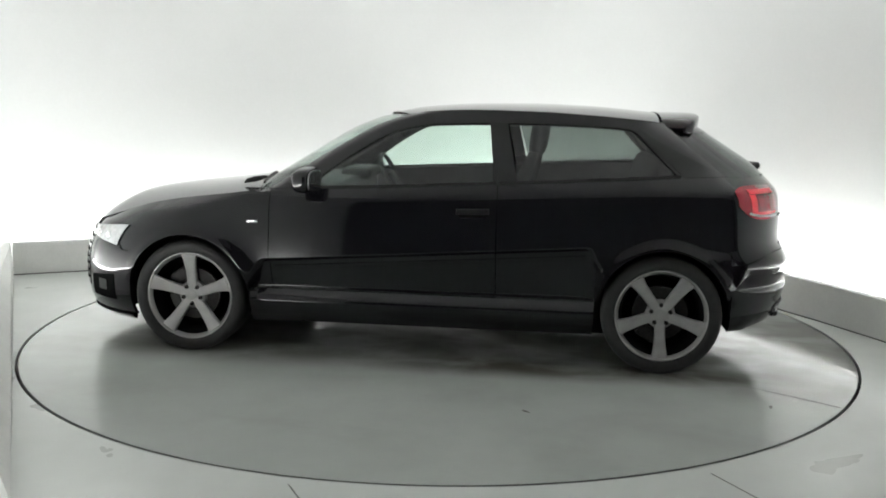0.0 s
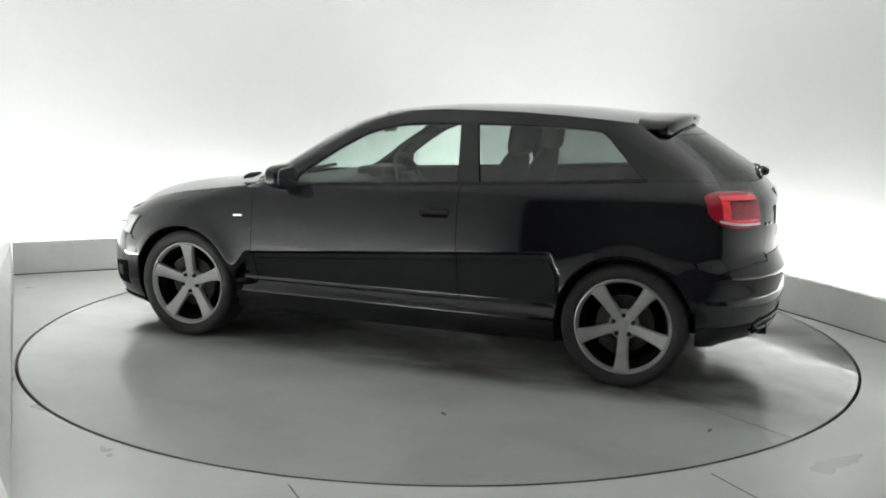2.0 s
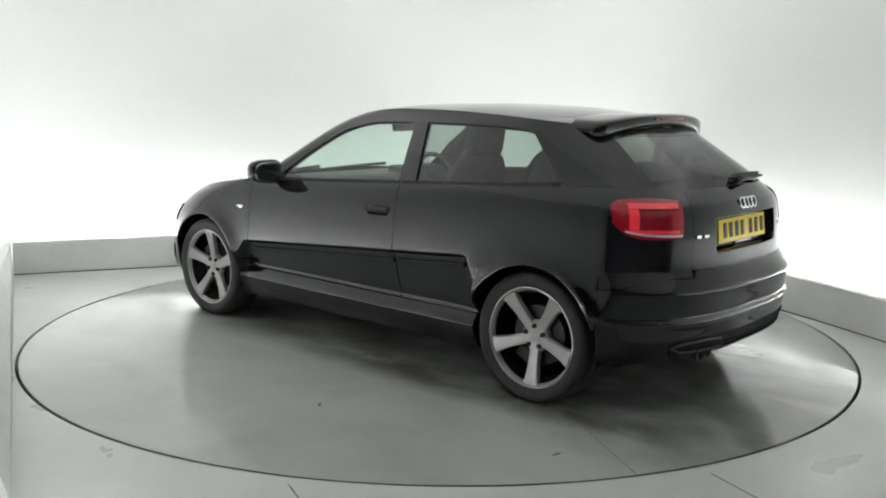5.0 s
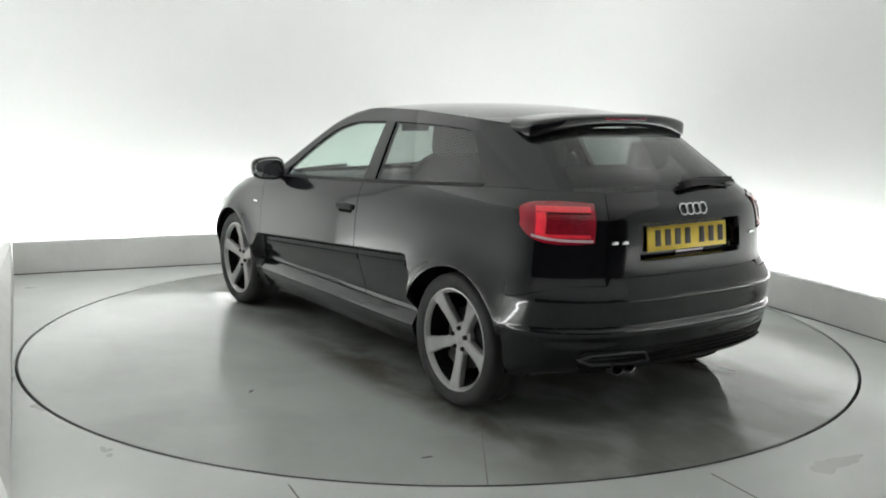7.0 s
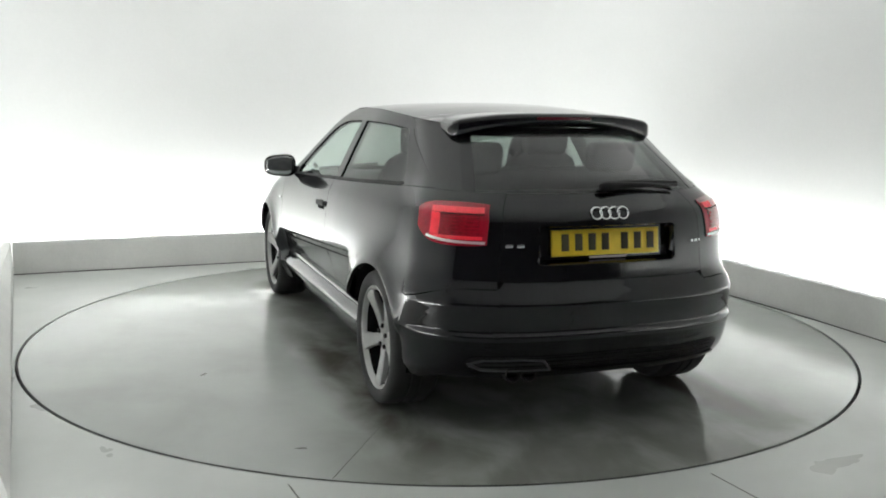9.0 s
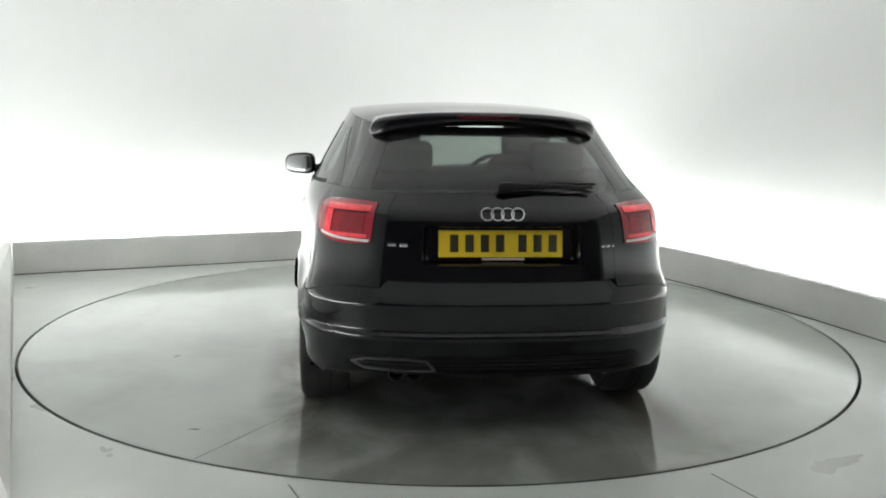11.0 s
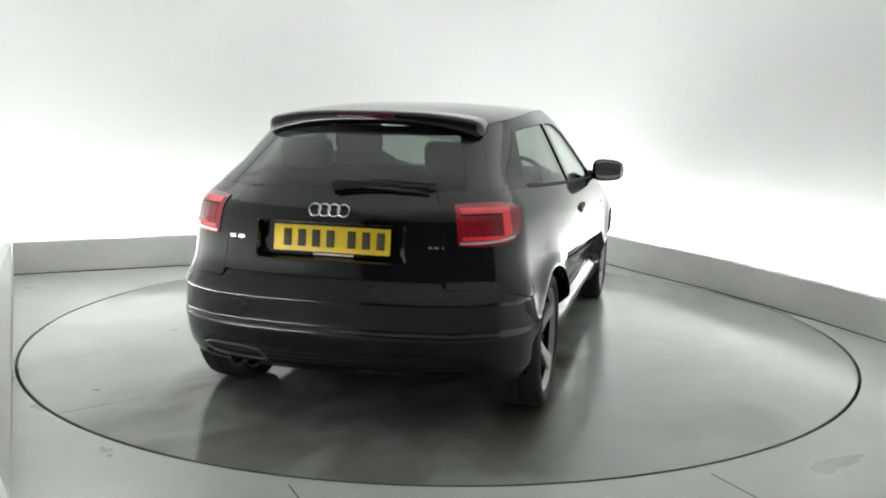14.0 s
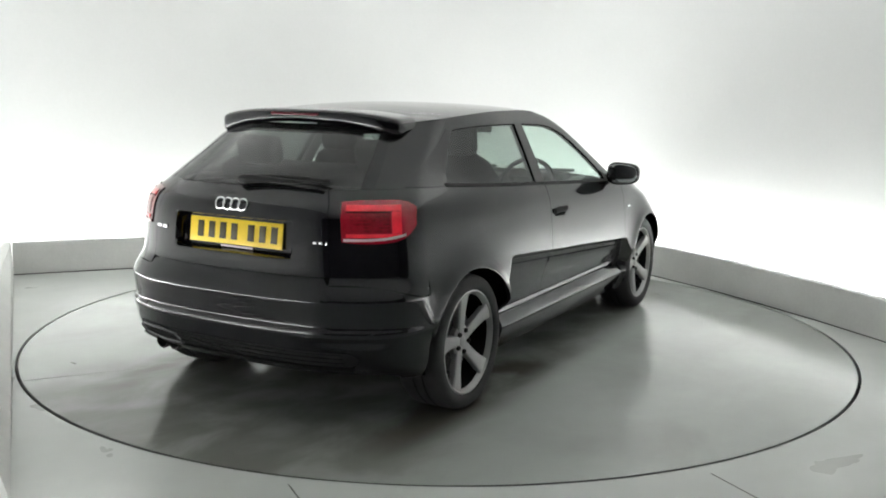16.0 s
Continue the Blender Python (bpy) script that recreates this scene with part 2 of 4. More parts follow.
def turntable():
    root = tagged(new("turntable"), "round grey resin turntable with scuffs, wet patches and painted under-car shade", "turntable")
    n = 192
    bm = bmesh.new()
    r = R_TABLE - 2 * RIM
    top = [bm.verts.new((r * math.cos(2 * math.pi * i / n), r * math.sin(2 * math.pi * i / n), 0)) for i in range(n)]
    low = [bm.verts.new((v.co.x, v.co.y, -0.04)) for v in top]
    bm.faces.new(top)
    for i in range(n):
        bm.faces.new((low[i], low[(i + 1) % n], top[(i + 1) % n], top[i]))
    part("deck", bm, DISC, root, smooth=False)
    bm = bmesh.new()
    n = 192
    for i in range(n):
        a, b = 2 * math.pi * i / n, 2 * math.pi * (i + 1) / n
        q = [bm.verts.new((rr * math.cos(t), rr * math.sin(t), z)) for rr, z, t in ((r + 0.0005, -0.002, a), (r + 0.006, -0.003, a), (r + 0.006, -0.003, b), (r + 0.0005, -0.002, b))]
        bm.faces.new(q)
    bmesh.ops.remove_doubles(bm, verts=bm.verts[:], dist=1e-5)
    part("edge_ring", bm, DARK, root, "dark rubber edge ring", smooth=False)
    # a fine joint across the deck
    (ax, ay), (bx, by) = (-2.09, 1.20), (-1.50, 0.795)
    d = (Vector((bx, by)) - Vector((ax, ay))).normalized() * 0.002
    bm = bmesh.new()
    prism(bm, [(ax - d.y, ay + d.x), (ax + d.y, ay - d.x), (bx + 0.2 * d.y, by - 0.2 * d.x), (bx - 0.2 * d.y, by + 0.2 * d.x)], 0.0004, 0.0010)
    part("deck_seam", bm, SEAM, root, "fine grey joint", smooth=False)
    rnd = random.Random(4)
    # small scuffs and dropped grit on the deck
    for k in range(5):
        a, rr = rnd.uniform(0, 6.283), rnd.uniform(0.5, 2.3)
        l, w, th = rnd.uniform(0.01, 0.03), rnd.uniform(0.004, 0.010), rnd.uniform(0, 6.283)
        bm = bmesh.new()
        loop = [bm.verts.new((l * math.cos(t) * (1 + 0.25 * math.sin(3 * t + k)), w * math.sin(t), 0)) for t in (2 * math.pi * i / 12 for i in range(12))]
        bm.faces.new(loop)
        bmesh.ops.transform(bm, matrix=pose(rr * math.cos(a), rr * math.sin(a), 0.0008, 0, 0, math.degrees(th)), verts=bm.verts[:])
        part("scuff", bm, SEAM, root, smooth=False)
    return root


studio()
TABLE = turntable()
CAR = tagged(new("hatchback_car"), "glossy black three-door hatchback car with grey five-spoke alloy wheels", "car")
PAINT = mat("black_paint", (0.0042, 0.0039, 0.0056), 0.40, vary=0.25, scale=9, fine=900, coat=1.0, spec=0.03, coat_rough=0.06)
PAINT.node_tree.nodes["Principled BSDF"].inputs["Coat IOR"].default_value = 1.5
GLOSS = mat("black_gloss_trim", (0.008, 0.008, 0.008), 0.16, vary=0.2, scale=12)
TRIM = mat("black_plastic", (0.014, 0.014, 0.014), 0.5, vary=0.25, scale=14, fine=300, bump=0.1, spec=0.2)
RUBBER = mat("tyre_rubber", (0.022, 0.022, 0.022), 0.68, vary=0.25, scale=18, fine=200, bump=0.15)
ALLOY = mat("titanium_grey_alloy", (0.34, 0.337, 0.332), 0.36, metal=0.35, vary=0.12, scale=14, fine=300)
ALLOY_LIP = mat("bright_alloy_lip", (0.39, 0.387, 0.381), 0.32, metal=0.4, vary=0.1, scale=14)
STEEL = mat("brake_steel", (0.035, 0.034, 0.033), 0.45, metal=0.8, vary=0.2, scale=40)
CHROME = mat("chrome", (0.80, 0.80, 0.80), 0.14, metal=1.0, vary=0.04, scale=20)
CLOTH = mat("seat_cloth", (0.017, 0.017, 0.019), 0.85, vary=0.2, scale=20, fine=400, bump=0.2)
DASH = mat("dash_plastic", (0.03, 0.03, 0.032), 0.55, vary=0.15, scale=20, fine=300)
RED = mat("red_lamp_lens", (0.30, 0.004, 0.016), 0.08, vary=0.35, scale=9, fine=120, coat=1.0, emit=0.10)
RED_BRIGHT = mat("bright_red_light_guide", (0.72, 0.022, 0.04), 0.2, vary=0.25, scale=22, fine=160, coat=1.0, emit=0.27)
RED_DEEP = mat("deep_red_lamp_core", (0.24, 0.004, 0.013), 0.2, vary=0.45, scale=30, coat=0.7, emit=0.15)
PALE = mat("clear_lamp_strip", (0.75, 0.62, 0.62), 0.15, vary=0.05, coat=0.5)
HEADLAMP = mat("headlamp_reflector", (0.62, 0.63, 0.64), 0.22, metal=0.5, vary=0.25, scale=28, coat=0.8)
VENT = mat("grey_vent_trim", (0.05, 0.05, 0.053), 0.3, vary=0.15, scale=30)
YELLOW = mat("plate_yellow", (0.82, 0.58, 0.03), 0.35, vary=0.06, scale=20)
INK = mat("plate_ink", (0.05, 0.04, 0.014), 0.5, vary=0.2)


def glass_mat(name, tint, film):
    """A thin tinted pane: what passes through it is tinted, the rest mirrors."""
    m = bpy.data.materials.new(name)
    m.use_nodes = True
    n, l = m.node_tree.nodes, m.node_tree.links
    n.remove(n["Principled BSDF"])
    tr, gl, fr, mx = n.new("ShaderNodeBsdfTransparent"), n.new("ShaderNodeBsdfGlossy"), n.new("ShaderNodeLayerWeight"), n.new("ShaderNodeMixShader")
    df, mx2 = n.new("ShaderNodeBsdfDiffuse"), n.new("ShaderNodeMixShader")
    tr.inputs[0].default_value = (*tint, 1)
    df.inputs[0].default_value = (0.25, 0.26, 0.26, 1)
    gl.inputs["Roughness"].default_value = 0.02
    fr.inputs["Blend"].default_value = 0.5
    pw, sc = n.new("ShaderNodeMath"), n.new("ShaderNodeMath")
    pw.operation, sc.operation = "POWER", "MULTIPLY_ADD"
    pw.inputs[1].default_value, sc.inputs[1].default_value, sc.inputs[2].default_value = 5.0, 0.92, 0.07
    l.new(fr.outputs["Facing"], pw.inputs[0]), l.new(pw.outputs[0], sc.inputs[0])
    tc, no = n.new("ShaderNodeTexCoord"), n.new("ShaderNodeTexNoise")
    no.inputs["Scale"].default_value = 5.0
    l.new(tc.outputs["Object"], no.inputs["Vector"])
    k = n.new("ShaderNodeMath")
    k.operation = "MULTIPLY"
    k.inputs[1].default_value = film
    l.new(no.outputs["Fac"], k.inputs[0])
    l.new(k.outputs[0], mx2.inputs[0]), l.new(tr.outputs[0], mx2.inputs[1]), l.new(df.outputs[0], mx2.inputs[2])
    l.new(sc.outputs[0], mx.inputs[0]), l.new(mx2.outputs[0], mx.inputs[1]), l.new(gl.outputs[0], mx.inputs[2])
    l.new(mx.outputs[0], n["Material Output"].inputs[0])
    return m


GLASS = glass_mat("green_tinted_glass", (0.80, 0.90, 0.85), 0.06)
GLASS_DARK = glass_mat("dark_tinted_glass", (0.33, 0.37, 0.35), 0.03)
GLASS_REAR = glass_mat("rear_tinted_glass", (0.20, 0.225, 0.213), 0.05)


# ---------------------------------------------------------------- car surface
def smooth01(t):
    t = np.clip(t, 0, 1)
    return t * t * (3 - 2 * t)


def curve(*pts):
    """A smooth monotone curve through (u, v) knots."""
    u = np.array([p[0] for p in pts], float)
    v = np.array([p[1] for p in pts], float)
    h, d = np.diff(u), np.diff(v) / np.diff(u)
    m = np.zeros(len(u))
    m[0], m[-1] = d[0], d[-1]
    for i in range(1, len(u) - 1):
        if d[i - 1] * d[i] > 0:
            a, b = 2 * h[i] + h[i - 1], h[i] + 2 * h[i - 1]
            m[i] = (a + b) / (a / d[i - 1] + b / d[i])

    def at(t):
        t = np.clip(t, u[0], u[-1])
        i = np.clip(np.searchsorted(u, t) - 1, 0, len(u) - 2)
        s = (t - u[i]) / h[i]
        return (v[i] * (1 + 2 * s) * (1 - s) ** 2 + m[i] * h[i] * s * (1 - s) ** 2 + v[i + 1] * s * s * (3 - 2 * s) + m[i + 1] * h[i] * s * s * (s - 1))
    return at


AXLE, HUB_Z, ARCH = 1.289, 0.315, 0.350
SIDE_W = curve((0.14, 0.77), (0.19, 0.81), (0.25, 0.846), (0.31, 0.866), (0.42, 0.873), (0.50, 0.8765), (0.58, 0.8745), (0.66, 0.8700), (0.75, 0.8625), (0.83, 0.853),
               (0.885, 0.844), (0.915, 0.833), (0.945, 0.818), (0.965, 0.806), (1.0, 0.786), (1.1, 0.733), (1.2, 0.678), (1.29, 0.627), (1.34, 0.597), (1.40, 0.56))
REAR_X = curve((0.14, -1.78), (0.22, -1.905), (0.29, -1.972), (0.34, -1.998), (0.42, -2.022), (0.450, -2.031), (0.459, -2.031), (0.474, -2.016), (0.55, -2.028), (0.592, -2.036), (0.606, -2.029), (0.66, -1.998), (0.688, -1.984),
               (0.72, -1.980), (0.83, -1.975), (0.92, -1.966), (0.96, -1.95), (1.0, -1.915), (1.05, -1.868), (1.087, -1.832), (1.16, -1.723), (1.268, -1.551), (1.32, -1.462), (1.40, -1.32))
FRONT_X = curve((0.14, 2.08), (0.19, 2.15), (0.30, 2.165), (0.42, 2.165), (0.50, 2.155), (0.60, 2.125), (0.69, 2.065), (0.72, 2.02), (0.77, 1.95), (0.90, 1.7))
SCREEN_X = curve((0.86, 1.12), (0.94, 1.0), (1.08, 0.775), (1.175, 0.625), (1.277, 0.44), (1.335, 0.27), (1.365, 0.10), (1.40, -0.1))
WING_TOP = curve((-2.2, 1.085), (-1.5, 1.045), (-0.6, 0.995), (0.0, 0.962), (0.5, 0.937), (0.84, 0.922), (1.06, 0.893), (1.38, 0.848), (1.60, 0.802), (1.75, 0.758), (1.90, 0.71), (2.05, 0.66), (2.2, 0.60))
D_REAR, D_FRONT, D_SCREEN, POW, POW_R = 0.36, 0.75, 0.25, 2.4, 3.0
TAPER = curve((0.2, 0.06), (0.6, 0.07), (0.68, 0.09), (0.95, 0.115), (1.1, 0.23), (1.3, 0.33))


def crease(x):
    return 0.548 + (0.86 - x) * 0.069


def half_width(x, z):
    """Half the body's width at x and z, before the ends round off."""
    x, z = np.asarray(x, float), np.asarray(z, float)
    top = WING_TOP(x)
    zz = z + (0.962 - top) * np.clip((z - 0.55) / (top - 0.55), 0, 1)
    w = SIDE_W(zz)
    w = w * (1 - TAPER(z) * np.clip((-0.55 - x) / 1.1, 0, 1.5) ** 2)
    zc = crease(x)
    ends = smooth01((x + 0.908 + 0.50 * np.clip(zc - z, 0, 0.14)) / 0.045) * smooth01((0.868 + 0.60 * np.clip(zc - z, 0, 0.14) - x) / 0.045)
    scoop = (0.020 * smooth01((zc - z) / 0.022) + 0.064 * np.clip((zc - z) / (zc - 0.38), 0, 1)) * (1 - 0.66 * smooth01((0.405 - z) / 0.105))
    w = w - ends * scoop
    for hx in (AXLE, -AXLE):
        d = np.hypot(x - hx, z - HUB_Z)
        w = w + (0.011 * np.exp(-((d - 0.354) / 0.036) ** 2) + 0.014 * np.exp(-((d - 0.345) / 0.095) ** 2)) * smooth01((z - 0.36) / 0.12)
    return w


def side_y(x, z):
    """The outer surface: y at x and z."""
    x, z = np.broadcast_arrays(np.asarray(x, float), np.asarray(z, float))
    w = half_width(x, z)
    q = np.clip((REAR_X(z) + D_REAR - x) / D_REAR, 0, 0.999)
    w = w * (1 - q ** 2) ** (1 / POW_R)
    up = (z > WING_TOP(x) - 0.01) & (x < 0.9)
    q = np.where(up, np.clip((x - SCREEN_X(z) + D_SCREEN) / D_SCREEN, 0, 0.999), np.clip((x - FRONT_X(z) + D_FRONT) / D_FRONT, 0, 0.999))
    return w * (1 - q ** 2) ** (1 / POW)


def tail(p, z):
    """A point of the tail: p 0 at the middle, 1 where the corner ends, 2 at x = -1.45, then on along the side in metres."""
    p, z = np.broadcast_arrays(np.asarray(p, float), np.asarray(z, float))
    s, a = np.sign(p), np.abs(p)
    ang = np.clip(a, 0, 1) * math.pi / 2
    xr = REAR_X(z)
    xc = xr + D_REAR * (1 - np.cos(ang))
    x = np.where(a <= 1, xc, np.where(a <= 2, (xr + D_REAR) + (a - 1) * (-1.45 - xr - D_REAR), -1.45 + (a - 2)))
    y = half_width(x, z) * np.sin(ang) ** (2 / POW_R)
    return np.stack([x, np.where(s < 0, -y, y), z], -1)


def tail_p(y, z):
    """The place along the tail at which the corner has come out to y."""
    p = 0.5
    lo, hi = 0.0, 1.0
    for _ in range(30):
        p = 0.5 * (lo + hi)
        lo, hi = (p, hi) if float(tail(p, z)[1]) < y else (lo, p)
    return p


def gate_edge(z):
    """The tailgate's side edge beside the rear window."""
    return tail_p(0.60 - 0.46 * (z - 1.04), z)


def wrap(end, p, z, stop):
    """As tail() or nose() up to 0.7, then straight on to x = stop at 1.7."""
    p, z = np.broadcast_arrays(np.asarray(p, float), np.asarray(z, float))
    a = np.abs(p)
    g = np.array(end(np.clip(a, 0, 0.7), z))
    far = a > 0.7
    x = g[..., 0] + np.clip(a - 0.7, 0, 1) * (stop - g[..., 0])
    y = np.where(far, side_y(x, z), g[..., 1])
    return np.stack([np.where(far, x, g[..., 0]), np.sign(p) * y, z], -1)


def nose(p, z):
    p, z = np.broadcast_arrays(np.asarray(p, float), np.asarray(z, float))
    s, a = np.sign(p), np.abs(p)
    ang = np.clip(a, 0, 1) * math.pi / 2
    xf = FRONT_X(z)
    xc = xf - D_FRONT * (1 - np.cos(ang))
    x = np.where(a <= 1, xc, np.where(a <= 2, (xf - D_FRONT) + (a - 1) * (1.15 - xf + D_FRONT), 1.15 - (a - 2)))
    y = half_width(x, z) * np.sin(ang) ** (2 / POW)
    return np.stack([x, np.where(s < 0, -y, y), z], -1)


def screen(p, z):
    """A point of the windscreen, p from -1 to 1."""
    p, z = np.broadcast_arrays(np.asarray(p, float), np.asarray(z, float))
    ang = np.clip(np.abs(p), 0, 1) * math.pi / 2
    x = SCREEN_X(z) - D_SCREEN * (1 - np.cos(ang))
    y = half_width(x, z) * np.sin(ang) ** (2 / POW)
    return np.stack([x, np.sign(p) * y, z], -1)


def flank(x, z):
    x, z = np.broadcast_arrays(np.asarray(x, float), np.asarray(z, float))
    return np.stack([x, side_y(x, z), z], -1)


def normals(g):
    """Outward normals of a grid of points."""
    a, b = np.gradient(g, axis=0), np.gradient(g, axis=1)
    n = np.cross(a, b)
    n /= np.linalg.norm(n, axis=-1, keepdims=True) + 1e-12
    out = g - np.array([0.0, 0.0, 0.55])
    out[..., 0] *= 0.15
    if (n * out).sum() < 0:
        n = -n
    return n


def sheet(g, fold=0.014, mirror=False, proud=0.0, sink=False):
    """A panel over a grid of points, its edges folded inwards."""
    g = np.array(g, float)
    n = normals(g)
    g = g + n * proud
    inner = g - n * fold
    if sink:
        inner[:, -1] = g[:, -1] - np.array([0.0, 0.012, 0.012])
    if mirror:
        g, inner, n = g * [1, -1, 1], inner * [1, -1, 1], n * [1, -1, 1]
    r, c = g.shape[:2]
    bm = bmesh.new()
    v = [[bm.verts.new(g[i, j]) for j in range(c)] for i in range(r)]
    mid = g[r // 2, c // 2]
    k = np.cross(g[min(r // 2 + 1, r - 1), c // 2] - g[max(r // 2 - 1, 0), c // 2], g[r // 2, min(c // 2 + 1, c - 1)] - g[r // 2, max(c // 2 - 1, 0)])
    flip = float(k @ n[r // 2, c // 2]) < 0

    def face(q):
        if len(set(q)) == 4:
            bm.faces.new(q[::-1] if flip else q)
    for i in range(r - 1):
        for j in range(c - 1):
            face([v[i][j], v[i + 1][j], v[i + 1][j + 1], v[i][j + 1]])
    if fold:
        loop = [(i, 0) for i in range(r)] + [(r - 1, j) for j in range(1, c)] + [(i, c - 1) for i in range(r - 2, -1, -1)] + [(0, j) for j in range(c - 2, 0, -1)]
        low = [bm.verts.new(inner[i, j]) for i, j in loop]
        for k in range(len(loop)):
            m = (k + 1) % len(loop)
            face([v[loop[m][0]][loop[m][1]], v[loop[k][0]][loop[k][1]], low[k], low[m]][::-1])
        bm.faces.ensure_lookup_table()
        # folded edges go matt black, so the panel gaps read as shaded
        for f in bm.faces[-len(loop):]:
            f.material_index = 1
    return bm


def both(name, g, material, parent, label="", **kw):
    """A panel on each flank."""
    return [part(name, sheet(g, mirror=m, **kw), material, parent, label) for m in (False, True)]


def rows(lo, hi, n):
    """Levels between two edge lines, as a grid."""
    lo, hi = np.asarray(lo, float), np.asarray(hi, float)
    return lo[:, None] + (hi - lo)[:, None] * np.linspace(0, 1, n)[None, :]


def rows_crease(x, lo, hi):
    """Levels that run along the flank's crease, close together beside it."""
    lo, hi, zc = np.asarray(lo, float), np.asarray(hi, float), crease(np.asarray(x, float))
    a = np.maximum(zc - 0.034, lo + 0.03 * (hi - lo))
    b = np.maximum(zc + 0.004, a + 0.03 * (hi - lo))
    return np.concatenate([rows(lo, a, 18)[:, :-1], rows(a, b, 11)[:, :-1], rows(b, hi, 32)], 1)


def tube(points, radius, sides=10, caps=True):
    """A round bar along a line of points; radius may vary."""
    bm = bmesh.new()
    pts = [Vector(p) for p in points]
    rad = radius if isinstance(radius, (list, tuple)) else [radius] * len(pts)
    rings = []
    for i, p in enumerate(pts):
        t = (pts[min(i + 1, len(pts) - 1)] - pts[max(i - 1, 0)]).normalized()
        a = t.orthogonal().normalized() if not rings else (axis - axis.dot(t) * t).normalized()
        axis = a
        b = t.cross(a)
        rings.append([bm.verts.new(p + (a * math.cos(2 * math.pi * k / sides) + b * math.sin(2 * math.pi * k / sides)) * rad[i]) for k in range(sides)])
    for r, s in zip(rings, rings[1:]):
        for k in range(sides):
            bm.faces.new((r[k], r[(k + 1) % sides], s[(k + 1) % sides], s[k]))
    if caps:
        bm.faces.new(rings[0][::-1]), bm.faces.new(rings[-1])
    return bm


def lathe(profile, n=64, closed=False):
    """Turns (radius, y) pairs about the y axis."""
    bm = bmesh.new()
    rings = [[bm.verts.new((r * math.cos(2 * math.pi * k / n), y, r * math.sin(2 * math.pi * k / n))) for k in range(n)] for r, y in profile]
    pairs = list(zip(rings, rings[1:])) + ([(rings[-1], rings[0])] if closed else [])
    for a, b in pairs:
        for k in range(n):
            bm.faces.new((a[k], a[(k + 1) % n], b[(k + 1) % n], b[k]))
    bmesh.ops.recalc_face_normals(bm, faces=bm.faces[:])
    return bm


def place(bm, m):
    bmesh.ops.transform(bm, matrix=m, verts=bm.verts[:])
    return bm


def arch_z(x, low):
    """The lower edge of the flank: the wheel arches' curve, or low."""
    x = np.asarray(x, float)
    z = np.broadcast_to(np.asarray(low, float), x.shape).copy()
    for hx in (AXLE, -AXLE):
        d = np.abs(x - hx)
        z = np.where(d < ARCH, np.maximum(z, HUB_Z + np.sqrt(np.clip(ARCH ** 2 - d ** 2, 0, None))), z)
    return z


def xs(a, b, step=0.014, extra=()):
    v = list(np.linspace(a, b, max(3, int(abs(b - a) / step) + 1)))
    lo, hi = min(a, b), max(a, b)
    for hx in (AXLE, -AXLE):
        for e in (ARCH - 0.0005, ARCH - 0.004, ARCH - 0.010, ARCH + 0.0015):
            v += [u for u in (hx - e, hx + e) if lo < u < hi]
    v += [u for u in extra if lo < u < hi]
    return np.array(sorted(set(round(float(u), 5) for u in v)))


